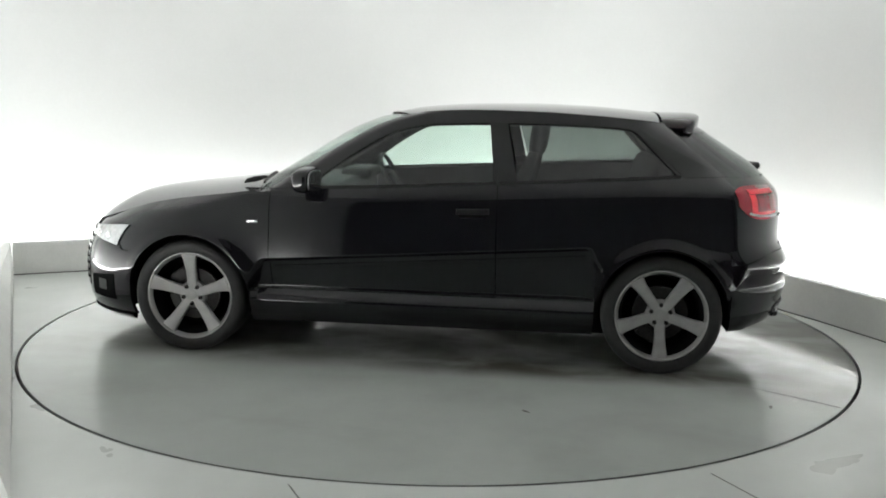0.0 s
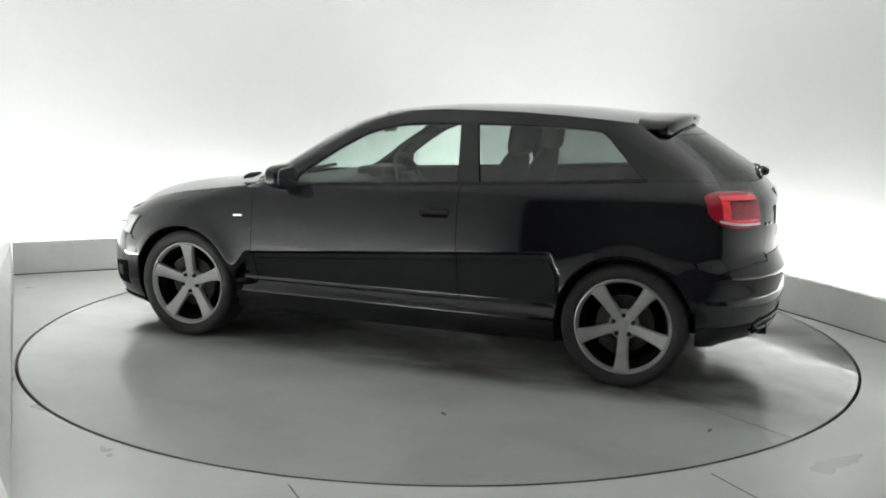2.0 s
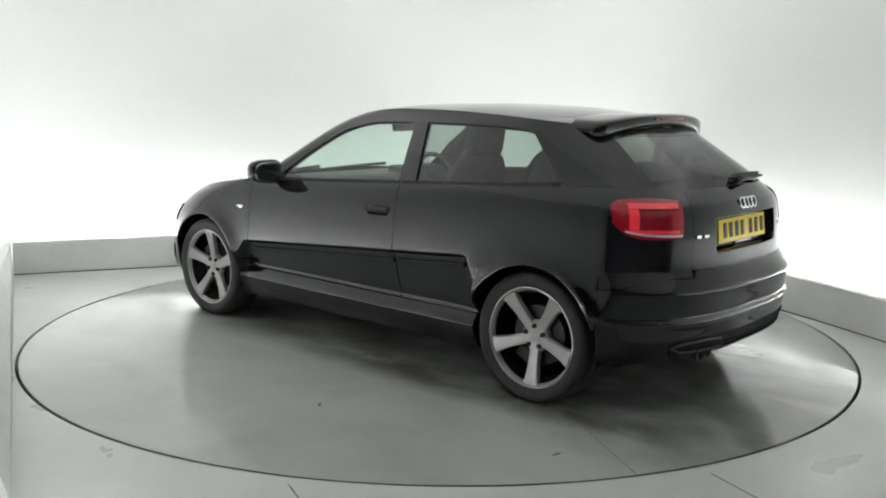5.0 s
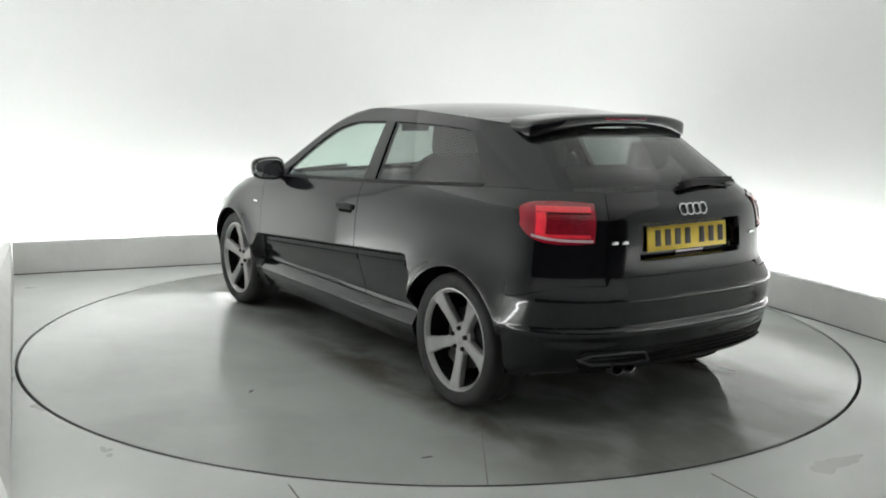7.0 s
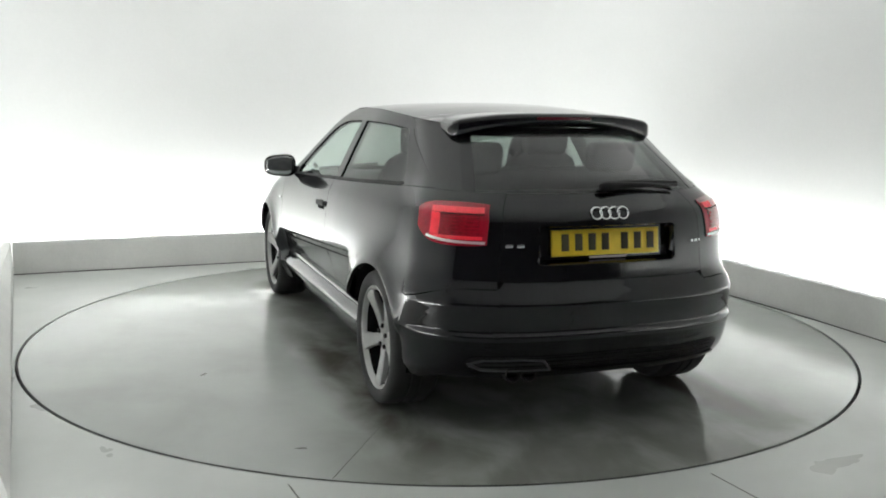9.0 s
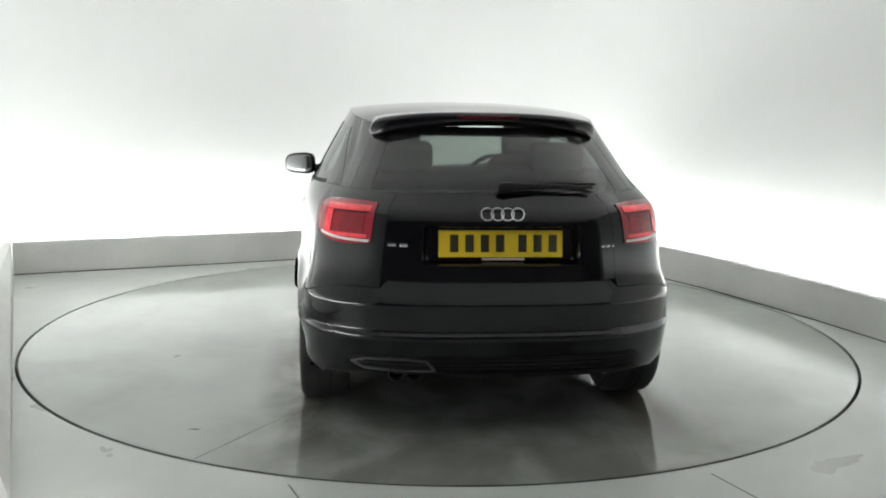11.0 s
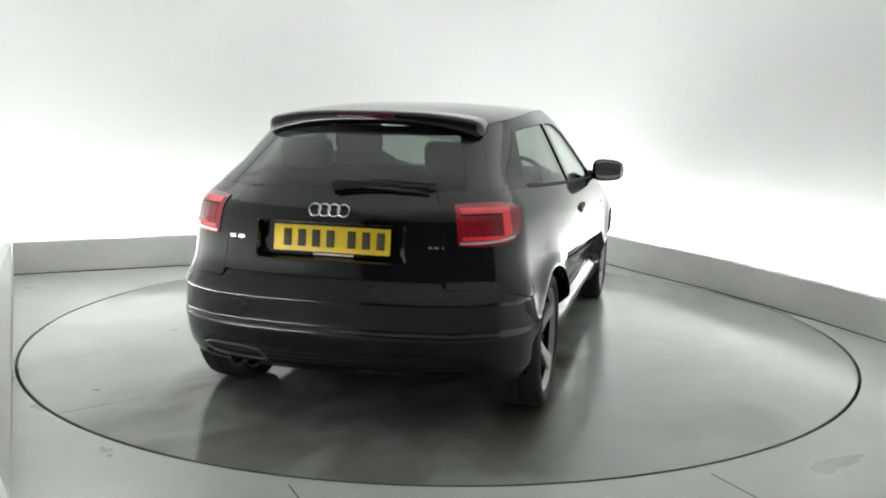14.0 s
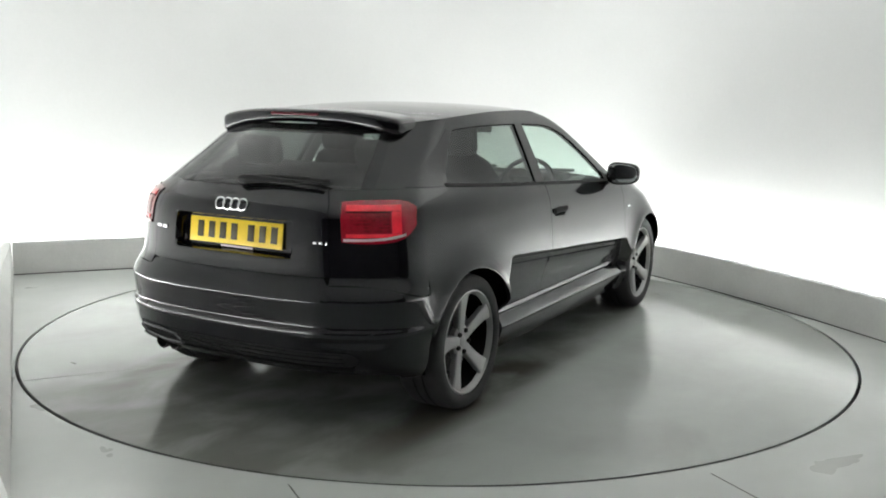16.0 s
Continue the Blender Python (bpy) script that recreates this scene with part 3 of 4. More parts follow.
# ---------------------------------------------------------------- car parts
def wheel(x, side, spin, parent):
    """A five-spoke alloy wheel with its tyre, brake and bolts."""
    turn = pose(x, side * (0.742 if x > 0 else 0.728), HUB_Z, 0, 0, 0 if side > 0 else 180)
    spin_m = pose(0, 0, 0, 0, spin, 0)
    rim = part("wheel", place(lathe([(0.222, -0.10), (0.215, -0.06), (0.205, 0.0), (0.214, 0.05), (0.226, 0.082), (0.232, 0.096), (0.238, 0.104), (0.2435, 0.103), (0.245, 0.094), (0.24, 0.08), (0.23, -0.10)], 72, True), turn),
               ALLOY_LIP, parent, "bright-edged grey alloy wheel rim")
    tyre = [(0.236, 0.088), (0.246, 0.104), (0.262, 0.113), (0.283, 0.1155), (0.298, 0.111), (0.308, 0.101), (0.3125, 0.09), (0.315, 0.07), (0.3155, 0.03), (0.3095, 0.028), (0.3095, 0.020), (0.3155, 0.018), (0.3155, -0.018), (0.3095, -0.020), (0.3095, -0.028),
            (0.3155, -0.03), (0.315, -0.07), (0.3125, -0.09), (0.298, -0.111), (0.262, -0.113), (0.236, -0.09)]
    part("tyre", place(lathe(tyre, 96, True), turn), RUBBER, rim, "black low-profile tyre")
    # the dish behind the spokes and the brake
    part("brake_disc", place(lathe([(0.07, 0.025), (0.145, 0.025), (0.145, 0.0), (0.07, 0.0)], 48, True), turn), STEEL, rim, "bare steel brake disc")
    part("wheel_barrel", place(lathe([(0.21, -0.09), (0.02, -0.09), (0.02, -0.085), (0.20, -0.085)], 48, True), turn), LINER, rim, "dark inner wheel")
    # black sleeve added over the alloy, for the shade behind the spokes
    part("barrel_shade", place(lathe([(0.2025, -0.08), (0.2025, 0.0), (0.2115, 0.05), (0.2225, 0.080), (0.2200, 0.080), (0.2090, 0.05), (0.2000, 0.0), (0.2000, -0.08)], 56, True), turn), LINER, rim, "black sleeve painting the shade inside the rim")
    bm = box_bm(-0.06, 0.06, -0.02, 0.045, -0.035, 0.035, 0.012)
    part("brake_caliper", place(bm, turn @ pose(0, 0, 0, 0, 35 if x > 0 else 150, 0) @ pose(-0.0, 0, 0.125)), STEEL, rim, "grey brake caliper")
    for k in range(5):
        m = turn @ spin_m @ pose(0, 0, 0, 0, 72 * k, 0)
        bm = bmesh.new()
        # stations along the spoke: radius, half width, face height, depth, lean
        st = [(0.030, 0.030, 0.066, 0.035, 0.0), (0.060, 0.0275, 0.067, 0.036, 0.0), (0.100, 0.0270, 0.073, 0.035, 0.001), (0.145, 0.0290, 0.081, 0.034, 0.002), (0.185, 0.0330, 0.089, 0.032, 0.003), (0.212, 0.038, 0.094, 0.03, 0.003), (0.230, 0.045, 0.097, 0.028, 0.003)]
        rings = []
        for r, hw, y, dep, lean in st:
            prof = [(-hw, y - dep), (-hw, y - 0.007), (-hw + 0.005, y - 0.001), (-hw * 0.45, y + 0.0005), (0.0, y + 0.001), (hw * 0.45, y + 0.0005), (hw - 0.005, y - 0.001), (hw, y - 0.007), (hw, y - dep)]
            rings.append([bm.verts.new((u + lean, v, math.sqrt(max(r * r - u * u, 0.0001)))) for u, v in prof])
        for a, b in zip(rings, rings[1:]):
            for i in range(len(a) - 1):
                bm.faces.new((a[i], a[i + 1], b[i + 1], b[i]))
        bmesh.ops.recalc_face_normals(bm, faces=bm.faces[:])
        if sum(f.normal.y for f in bm.faces) < 0:
            bmesh.ops.reverse_faces(bm, faces=bm.faces[:])
        part("spoke", place(bm, m), ALLOY, rim)
        bolt = lathe([(0.0005, 0.070), (0.006, 0.070), (0.0075, 0.076), (0.0105, 0.076), (0.0115, 0.070), (0.0115, 0.055)], 14)
        part("wheel_bolt", place(bolt, m @ pose(0, 0, 0, 0, 36, 0) @ pose(0, 0, 0.052)), STEEL, rim)
    part("hub_face", place(lathe([(0.0005, 0.066), (0.03, 0.066), (0.066, 0.064), (0.076, 0.056), (0.078, 0.03)], 40), turn), ALLOY, rim)
    part("hub_cap", place(lathe([(0.0005, 0.0705), (0.022, 0.0700), (0.026, 0.0675), (0.027, 0.06)], 32), turn), ALLOY, rim, "round alloy hub cap")
    return rim


def seat(x, y, parent):
    """A front seat: cushion, back, headrest."""
    s = part("front_seat", place(box_bm(-0.27, 0.27, -0.25, 0.25, 0.0, 0.16, 0.06, 3), pose(x + 0.05, y, 0.40)), CLOTH, parent, "dark cloth sports seat")
    bm = bmesh.new()
    st = [(0.0, 0.25, 0.07, 0.0), (0.15, 0.265, 0.075, -0.04), (0.35, 0.265, 0.07, -0.09), (0.5, 0.235, 0.055, -0.135), (0.58, 0.19, 0.045, -0.16), (0.62, 0.12, 0.03, -0.17)]
    rings = [[bm.verts.new((x - 0.2 + off + d * math.cos(a) * abs(math.cos(a)) ** -0.4, y + w * math.sin(a) * (abs(math.sin(a)) + 1e-6) ** -0.4, 0.52 + h)) for a in (2 * math.pi * (k + 0.5) / 16 for k in range(16))] for h, w, d, off in st]
    for a, b in zip(rings, rings[1:]):
        for k in range(16):
            bm.faces.new((a[k], a[(k + 1) % 16], b[(k + 1) % 16], b[k]))
    bm.faces.new(rings[-1]), bm.faces.new(rings[0][::-1])
    part("seat_back", bm, CLOTH, s)
    part("headrest", place(box_bm(-0.05, 0.05, -0.135, 0.135, -0.09, 0.095, 0.045, 3), pose(x - 0.39, y, 1.21, 0, -8, 0)), CLOTH, s)
    for dy in (-0.06, 0.06):
        part("headrest_post", tube([(x - 0.385, y + dy, 1.1), (x - 0.39, y + dy, 1.2)], 0.006, 8), CHROME, s)
    return s


def cabin(car):
    seat(-0.22, 0.36, car)
    seat(-0.22, -0.36, car)
    part("rear_seat", place(box_bm(-0.25, 0.25, -0.62, 0.62, 0, 0.2, 0.06, 3), pose(-1.0, 0, 0.42)), CLOTH, car, "dark cloth rear bench")
    bench = part("rear_backrest", place(box_bm(-0.07, 0.07, -0.62, 0.62, 0.0, 0.57, 0.05, 3), pose(-1.15, 0, 0.55, 0, -16, 0)), CLOTH, car)
    for y in (-0.36, 0.36):
        part("rear_headrest", place(box_bm(-0.045, 0.045, -0.13, 0.13, -0.06, 0.09, 0.04, 3), pose(-1.33, y, 1.14, 0, -12, 0)), CLOTH, bench)
    part("parcel_shelf", box_bm(-1.76, -1.34, -0.60, 0.60, 0.985, 1.0, 0.005), TRIM, car)
    # dash, instrument hood and steering wheel on the driver's side
    bm = box_bm(0.52, 0.95, -0.70, 0.70, 0.62, 0.93, 0.07, 4)
    part("dashboard", bm, DASH, car, "dark plastic dashboard")
    part("instrument_hood", place(box_bm(-0.1, 0.1, -0.19, 0.19, 0, 0.07, 0.03, 3), pose(0.57, -0.36, 0.905)), DASH, car)
    bm = bmesh.new()
    pts = [(0, 0.185 * math.cos(2 * math.pi * k / 36), 0.185 * math.sin(2 * math.pi * k / 36)) for k in range(37)]
    sw = part("steering_wheel", place(tube(pts, 0.015, 8, False), pose(0.36, -0.36, 0.885, 0, 24, 0)), TRIM, car)
    part("airbag_boss", place(box_bm(-0.025, 0.03, -0.085, 0.085, -0.06, 0.06, 0.02, 2), pose(0.36, -0.36, 0.885, 0, 24, 0)), TRIM, sw)
    for a in (0, 180, 270):
        part("spoke", place(box_bm(-0.008, 0.008, 0.06, 0.18, -0.018, 0.018, 0.005), pose(0.36, -0.36, 0.885, 0, 24, 0) @ pose(0, 0, 0, a)), TRIM, sw)
    part("interior_mirror", place(box_bm(-0.015, 0.015, -0.11, 0.11, -0.03, 0.03, 0.012, 3), pose(0.35, 0, 1.245, 0, 8, 8)), TRIM, car, "dark interior mirror")
    part("roof_lining", sheet(roof_grid(0.93) - [0, 0, 0.035], fold=0), mat("grey_headlining", (0.32, 0.32, 0.31), 0.9, vary=0.05, fine=300), car, "grey cloth headlining")
    # tub and door cards
    part("floor_pan", box_bm(-1.0, 0.93, -0.76, 0.76, 0.19, 0.42), LINER, car, "black underbody")
    part("boot_floor", box_bm(-1.82, -1.66, -0.55, 0.55, 0.26, 0.62), LINER, car)
    part("boot_tub", box_bm(-1.82, -0.95, -0.56, 0.56, 0.28, 0.62), LINER, car)
    part("engine_bay", box_bm(0.9, 1.85, -0.56, 0.56, 0.2, 0.72), LINER, car)
    for x0, x1, z0 in ((-0.42, 0.75, 0.30), (-1.45, -0.43, 0.70)):
        x = xs(x0, x1, 0.06)
        g = flank(x[:, None], rows(np.full(len(x), z0), WING_TOP(x) + 0.0, 14))
        both("door_card", g - [0, 0.06, 0], DASH, car, fold=0.01)


def roof_edge(x):
    return ROOF_EDGE(x)


ROOF_EDGE = curve((-1.5, 1.285), (-1.30, 1.312), (-1.14, 1.330), (-0.9, 1.349), (-0.6, 1.364), (-0.29, 1.368), (0.0, 1.354), (0.10, 1.337), (0.3, 1.33))
ROOF_MID = curve((-1.5, 1.342), (-1.4, 1.353), (-1.185, 1.374), (-0.92, 1.395), (-0.58, 1.405), (-0.24, 1.400), (0.07, 1.377), (0.18, 1.358), (0.30, 1.330), (0.4, 1.30))


def roof_grid(width=1.0):
    v = np.sin(np.linspace(-1, 1, 33) * math.pi / 2 * 0.9) / math.sin(math.pi / 2 * 0.9)
    p_edge = 0.83
    front = screen(v * p_edge, np.full(33, 1.33))[:, 0]
    u = np.linspace(0, 1, 60)
    x = front[:, None] + (-1.42 - front)[:, None] * u[None, :]
    xe = np.minimum(x, 0.09)
    we = side_y(xe, roof_edge(xe)) * width
    y = v[:, None] * we
    e, m = roof_edge(x), ROOF_MID(x)
    z = e + (m - e) * (1 - np.abs(v)[:, None] ** 2.4)
    return np.stack([x, y, z], -1)


def body(car):
    # front wings
    x = xs(0.8270, 1.598, 0.014)
    lo = arch_z(x, 0.372)
    lip = lambda p: 0.60 - 0.045 * smooth01((np.abs(p) - 0.62) / 0.5)
    g = flank(x[:, None], rows_crease(x, lo, WING_TOP(x)))
    pw = np.linspace(1.69, 0.40, 44)
    hi = np.full(44, 0.66)
    for _ in range(12):
        hi = 0.5 * hi + 0.5 * np.clip(WING_TOP(wrap(nose, pw, hi, 1.60)[:, 0]), 0.64, 0.83)
    xx = wrap(nose, pw, np.full(44, 0.56), 1.60)[:, 0]
    lo = np.where(xx < AXLE + ARCH + 0.002, arch_z(xx, 0.30), lip(pw) + 0.003)
    g = np.concatenate([g, wrap(nose, pw[:, None], rows_crease(xx, lo, hi), 1.60)])
    both("front_wing", g, PAINT, car, fold=0.02, sink=True)
    # doors
    x = xs(-0.4078, 0.8232, 0.02)
    door = both("door", flank(x[:, None], rows_crease(x, np.full(len(x), 0.374), WING_TOP(x))), PAINT, car, fold=0.02)
    # rear quarters: one sheet from the door round to the tailgate
    p0 = tail_p(0.4872, 0.8)
    ps = np.concatenate([np.linspace(p0, 1, 26)[:-1], np.linspace(1, 2, 16)[:-1], 2 + (xs(-1.45, -0.4125, 0.014) + 1.45)])
    lo, hi = [], []
    for p in ps:
        zl = 0.62
        for _ in range(12):
            xx = float(tail(p, zl)[0])
            base = 0.372 if xx > -1.2 else 0.30 if xx > -AXLE - ARCH else 0.600 + 0.055 * float(smooth01((-1.66 - xx) / 0.25))
            zl = float(arch_z(np.array([xx]), base)[0])
        lo.append(zl)
        xx = float(tail(p, 1.0)[0])
        hi.append(min(float(WING_TOP(xx)), 1.045) if p > 1 else 1.0385)
    g = tail(ps[:, None], rows_crease(tail(ps, np.full(len(ps), 0.65))[:, 0], lo, hi))
    both("rear_quarter", g, PAINT, car, fold=0.02)
    # sills with their raised ledge
    x = xs(-0.936, 0.936, 0.03)
    both("sill", flank(x[:, None], rows(np.full(len(x), 0.185), np.full(len(x), 0.369), 26)), PAINT, car, "black side skirt", fold=0.02)
    # protective strips along the doors
    x = xs(-0.40, 0.80, 0.05)
    zc = crease(x) - 0.058
    for d, g in zip(door, (0, 1)):
        part("rub_strip", sheet(flank(x[:, None], rows(zc - 0.012, zc + 0.012, 5)), mirror=bool(g), proud=0.006, fold=0.008), GLOSS, d, "thin black rub strip")
    x = xs(-0.88, -0.418, 0.05)
    zc = crease(x) - 0.058
    both("rub_strip", flank(x[:, None], rows(zc - 0.012, zc + 0.012, 5)), GLOSS, car, "thin black rub strip", proud=0.006, fold=0.008)
    # door handles: a flat black disc, painted for the pocket's shade, and a bar
    for d, s in zip(door, (1, -1)):
        pk = part("handle_pocket_shade", place(lathe([(0.0005, 0.002), (0.03, 0.002), (0.036, -0.004)], 28), pose(-0.285, s * float(side_y(-0.285, 0.822)), 0.818, 0, 0, 0 if s > 0 else 180) @ Matrix.Diagonal((2.5, 1, 1.05, 1))), LINER, d)
        bm = box_bm(-0.088, 0.088, -0.010, 0.010, -0.015, 0.015, 0.007, 3)
        for v in bm.verts:
            v.co.y += 0.012 - 0.02 * (v.co.x / 0.088) ** 4
        part("door_handle", place(bm, pose(-0.283, s * (float(side_y(-0.285, 0.84)) + 0.006), 0.838, 0, 1.5, 0 if s > 0 else 180)), TRIM, d, "black pull handle")
    # side indicators and wing badges
    for s in (1, -1):
        y = float(side_y(0.915, 0.749))
        part("wing_badge", place(box_bm(-0.030, 0.030, -0.003, 0.003, -0.006, 0.006, 0.002), pose(0.915, s * (y + 0.002), 0.749)), CHROME, car, "small silver wing badge")
    # bonnet
    u = np.linspace(0, 1, 40)
    v = np.linspace(-1, 1, 37)
    xb = 0.99 + (2.075 - 0.99) * u
    zc = curve((0.9, 0.955), (1.0, 0.945), (1.38, 0.897), (1.64, 0.868), (1.82, 0.838), (1.965, 0.775), (2.06, 0.705), (2.1, 0.66))(xb)
    ze = WING_TOP(xb) + 0.004
    w = side_y(xb, WING_TOP(xb) - 0.012) + 0.001
    w = np.maximum(w, 0.25)
    g = np.stack([np.broadcast_to(xb[:, None], (40, 37)) - 0.10 * (np.abs(v)[None, :] ** 2.2) * (1 - u)[:, None], w[:, None] * v[None, :], np.minimum(ze, zc)[:, None] + np.maximum(zc - ze, 0)[:, None] * (1 - np.abs(v)[None, :] ** 2.3)], -1)
    part("bonnet", sheet(g, fold=0.02), PAINT, car, "black bonnet")
    # scuttle and front wipers
    part("scuttle", sheet(np.stack([np.stack([0.86 + 0.17 * k + 0 * v - 0.10 * np.abs(v) ** 2.2 * 0.9, v * 0.72, 0.925 - 0.012 * k + 0 * v], -1) for k in (0, 0.33, 0.66, 1)]), fold=0.03), TRIM, car)
    for y0, y1 in ((-0.45, 0.10), (0.15, 0.58)):
        arm = [(1.0 - 0.12 * (abs(y0 + (y1 - y0) * k / 6) / 0.75) ** 2.2, y0 + (y1 - y0) * k / 6, 0.958 - 0.004 * k) for k in range(7)]
        part("front_wiper", tube(arm, 0.011, 8), TRIM, car, "black front wiper")
    part("wiper_arm", tube([(1.052, 0.575, 0.932), (1.03, 0.583, 0.944), (0.985, 0.60, 0.954), (0.935, 0.615, 0.966), (0.905, 0.62, 0.974)], [0.006, 0.013, 0.017, 0.012, 0.006], 10), TRIM, car, "black wiper arm")
    # front bumper, grille, headlamps
    ps = np.linspace(0, 1.7, 52)
    ps = np.concatenate([-ps[:0:-1], ps])
    bump = part("front_bumper", sheet(wrap(nose, ps[:, None], rows(np.full(len(ps), 0.165) + 0.0 * ps, lip(ps), 30), AXLE + ARCH + 0.003), fold=0.02), PAINT, car, "black front bumper")
    ps2 = np.linspace(-0.42, 0.42, 25)
    gr = part("grille", sheet(nose(ps2[:, None], rows(np.full(25, 0.30), np.full(25, 0.655), 16)), proud=0.003, fold=0.012), GLOSS, bump, "black front grille")
    for z in np.linspace(0.34, 0.63, 8):
        part("grille_bar", sheet(nose(ps2[1:-1, None], rows(np.full(23, z - 0.006), np.full(23, z + 0.006), 3)), proud=0.008, fold=0.012), TRIM, gr)
    part("front_lip", sheet(wrap(nose, ps[8:-8, None], rows(np.full(len(ps) - 16, 0.150), np.full(len(ps) - 16, 0.178), 4), AXLE + ARCH + 0.003), proud=0.012, fold=0.02), GLOSS, bump, "black front lip")
    for s in (False, True):
        q = np.linspace(0.48, 0.70, 12)
        part("fog_intake", sheet(nose(q[:, None], rows(np.full(12, 0.26), np.full(12, 0.41) + 0.03 * np.linspace(-1, 0, 12), 8)), mirror=s, proud=0.003, fold=0.01), LINER, bump, "dark fog lamp recess")
        part("fog_lamp", sheet(nose(np.linspace(0.57, 0.64, 6)[:, None], rows(np.full(6, 0.31), np.full(6, 0.37), 6)), mirror=s, proud=0.006, fold=0.008), STEEL, bump, "small fog lamp")
    # headlamps
    k = np.linspace(0, 1, 26)
    for s in (False, True):
        q = 0.41 + 0.29 * k
        hl = part("headlamp", sheet(nose(q[:, None], rows(0.607 - 0.030 * k, 0.650 + 0.042 * k ** 0.8, 14)), mirror=s, proud=0.007, fold=0.03), HEADLAMP, car, "clear headlamp with silver reflectors")
        for c in (0.50, 0.60):
            cc = nose(c, 0.625)
            part("projector", place(lathe([(0.0005, 0.012), (0.014, 0.010), (0.022, 0.0)], 20), pose(float(cc[0]) + 0.004, (-1 if s else 1) * (float(cc[1]) + 0.006), 0.625, 0, 0, (-45 if not s else 225))), CHROME, hl)
    # matt black strips behind the shut lines, standing in for the shade in the gaps
    for xa, xb in ((0.80, 0.85), (-0.44, -0.38)):
        x = np.linspace(xa, xb, 5)
        both("gap_shade", flank(x[:, None], rows(np.full(5, 0.372), WING_TOP(x) - 0.004, 60)), LINER, car, fold=0, proud=-0.006)
    for s in (False, True):
        q = np.linspace(p0 - 0.03, p0 + 0.03, 5)
        part("gap_shade", sheet(tail(q[:, None], rows(np.full(5, 0.66), np.full(5, 1.04), 20)), mirror=s, fold=0, proud=-0.007), LINER, car)
    return door


def greenhouse(car, door):
    inner = [(0.67, 0.932), (0.60, 0.965), (0.525, 1.02), (0.40, 1.11), (0.279, 1.186), (0.19, 1.232), (0.11, 1.258), (0.02, 1.278), (-0.072, 1.288), (-0.33, 1.297), (-0.55, 1.299), (-0.75, 1.297), (-0.93, 1.291), (-1.08, 1.28), (-1.125, 1.262), (-1.18, 1.21), (-1.27, 1.12), (-1.355, 1.035)]
    outer = [(0.86, 0.925), (0.77, 0.975), (0.68, 1.03), (0.545, 1.12), (0.41, 1.20), (0.335, 1.245), (0.24, 1.29), (0.13, 1.328), (0.04, 1.347), (-0.30, 1.366), (-0.55, 1.363), (-0.75, 1.357), (-0.95, 1.345), (-1.10, 1.331), (-1.20, 1.320)] + [(float(tail(gate_edge(q) + 0.05, q)[0]) - 0.003, q) for q in (1.295, 1.16, 1.04)]

    def dense(pts, n=8):
        out = []
        for i in range(len(pts) - 1):
            p0, p1, p2, p3 = (np.array(pts[max(0, min(len(pts) - 1, j))]) for j in (i - 1, i, i + 1, i + 2))
            for k in range(n):
                t = k / n
                out.append(0.5 * (2 * p1 + (p2 - p0) * t + (2 * p0 - 5 * p1 + 4 * p2 - p3) * t * t + (3 * p1 - p0 - 3 * p2 + p3) * t ** 3))
        out.append(np.array(pts[-1]))
        return np.array(out)
    a, b = dense(inner), dense(outer)
    k = np.linspace(0, 1, 12)[None, :, None]
    xz = a[:, None] * (1 - k) + b[:, None] * k
    both("side_frame", flank(xz[..., 0], xz[..., 1]), PAINT, car, "black roof pillar frame", fold=0.025)
    top = curve(*[(p[0], p[1]) for p in inner[::-1][3:]])

    # door glass and quarter glass, a little inside the frame
    def pane(x0t, x0b, x1t, x1b, name, material, parent, label):
        u, v = np.linspace(0, 1, 30), np.linspace(0, 1, 12)
        g = np.zeros((30, 12, 2))
        for j, t in enumerate(v):
            x = (x0b + (x0t - x0b) * t) + u * ((x1b + (x1t - x1b) * t) - (x0b + (x0t - x0b) * t))
            hi = np.where(x > -1.12, top(x), 1.285 + (x + 1.10) * (1.285 - 1.04) / (1.10 - 1.36) * -1)
            hi = np.maximum(hi, WING_TOP(x) + 0.002) + 0.006
            g[:, j, 0], g[:, j, 1] = x, (WING_TOP(x) - 0.008) * (1 - t) + hi * t
        for s, m in zip((0, 1), (False, True)):
            p = part(name, sheet(flank(g[..., 0], g[..., 1]), mirror=m, proud=-0.006, fold=0), material, parent[s], label)
            p.visible_shadow = False
    pane(-0.345, -0.385, 0.66, 0.66, "door_glass", GLASS, door, "green-tinted door window")
    pane(-1.36, -1.36, -0.452, -0.525, "quarter_glass", GLASS_DARK, (car, car), "dark tinted rear side window")
    # the side window's opaque tail, tapering along the belt line
    u = np.linspace(0, 1, 22)
    near = np.stack([-1.118 - 0.262 * u, 1.272 - 0.236 * u], -1)
    far = np.stack([-1.150 - 0.455 * u, 1.282 - 0.238 * u ** 0.86], -1)
    k = np.linspace(0, 1, 9)[None, :, None]
    xz = near[:, None] * (1 - k) + far[:, None] * k
    both("quarter_glass_tail", flank(xz[..., 0], xz[..., 1]), GLOSS, car, "gloss black tail of the side window", fold=0.006, proud=0.0015)
    # pillar between the panes
    t = np.linspace(0, 1, 16)
    xa, xb = -0.393 + 0.045 * t, -0.515 + 0.07 * t
    k = np.linspace(0, 1, 8)[:, None]
    x = xb[None, :] * (1 - k) + xa[None, :] * k
    z = 0.975 + (1.30 - 0.975) * t[None, :] + 0 * x
    both("centre_pillar", flank(x, z), GLOSS, car, "gloss black centre pillar", fold=0.03, proud=0.001)
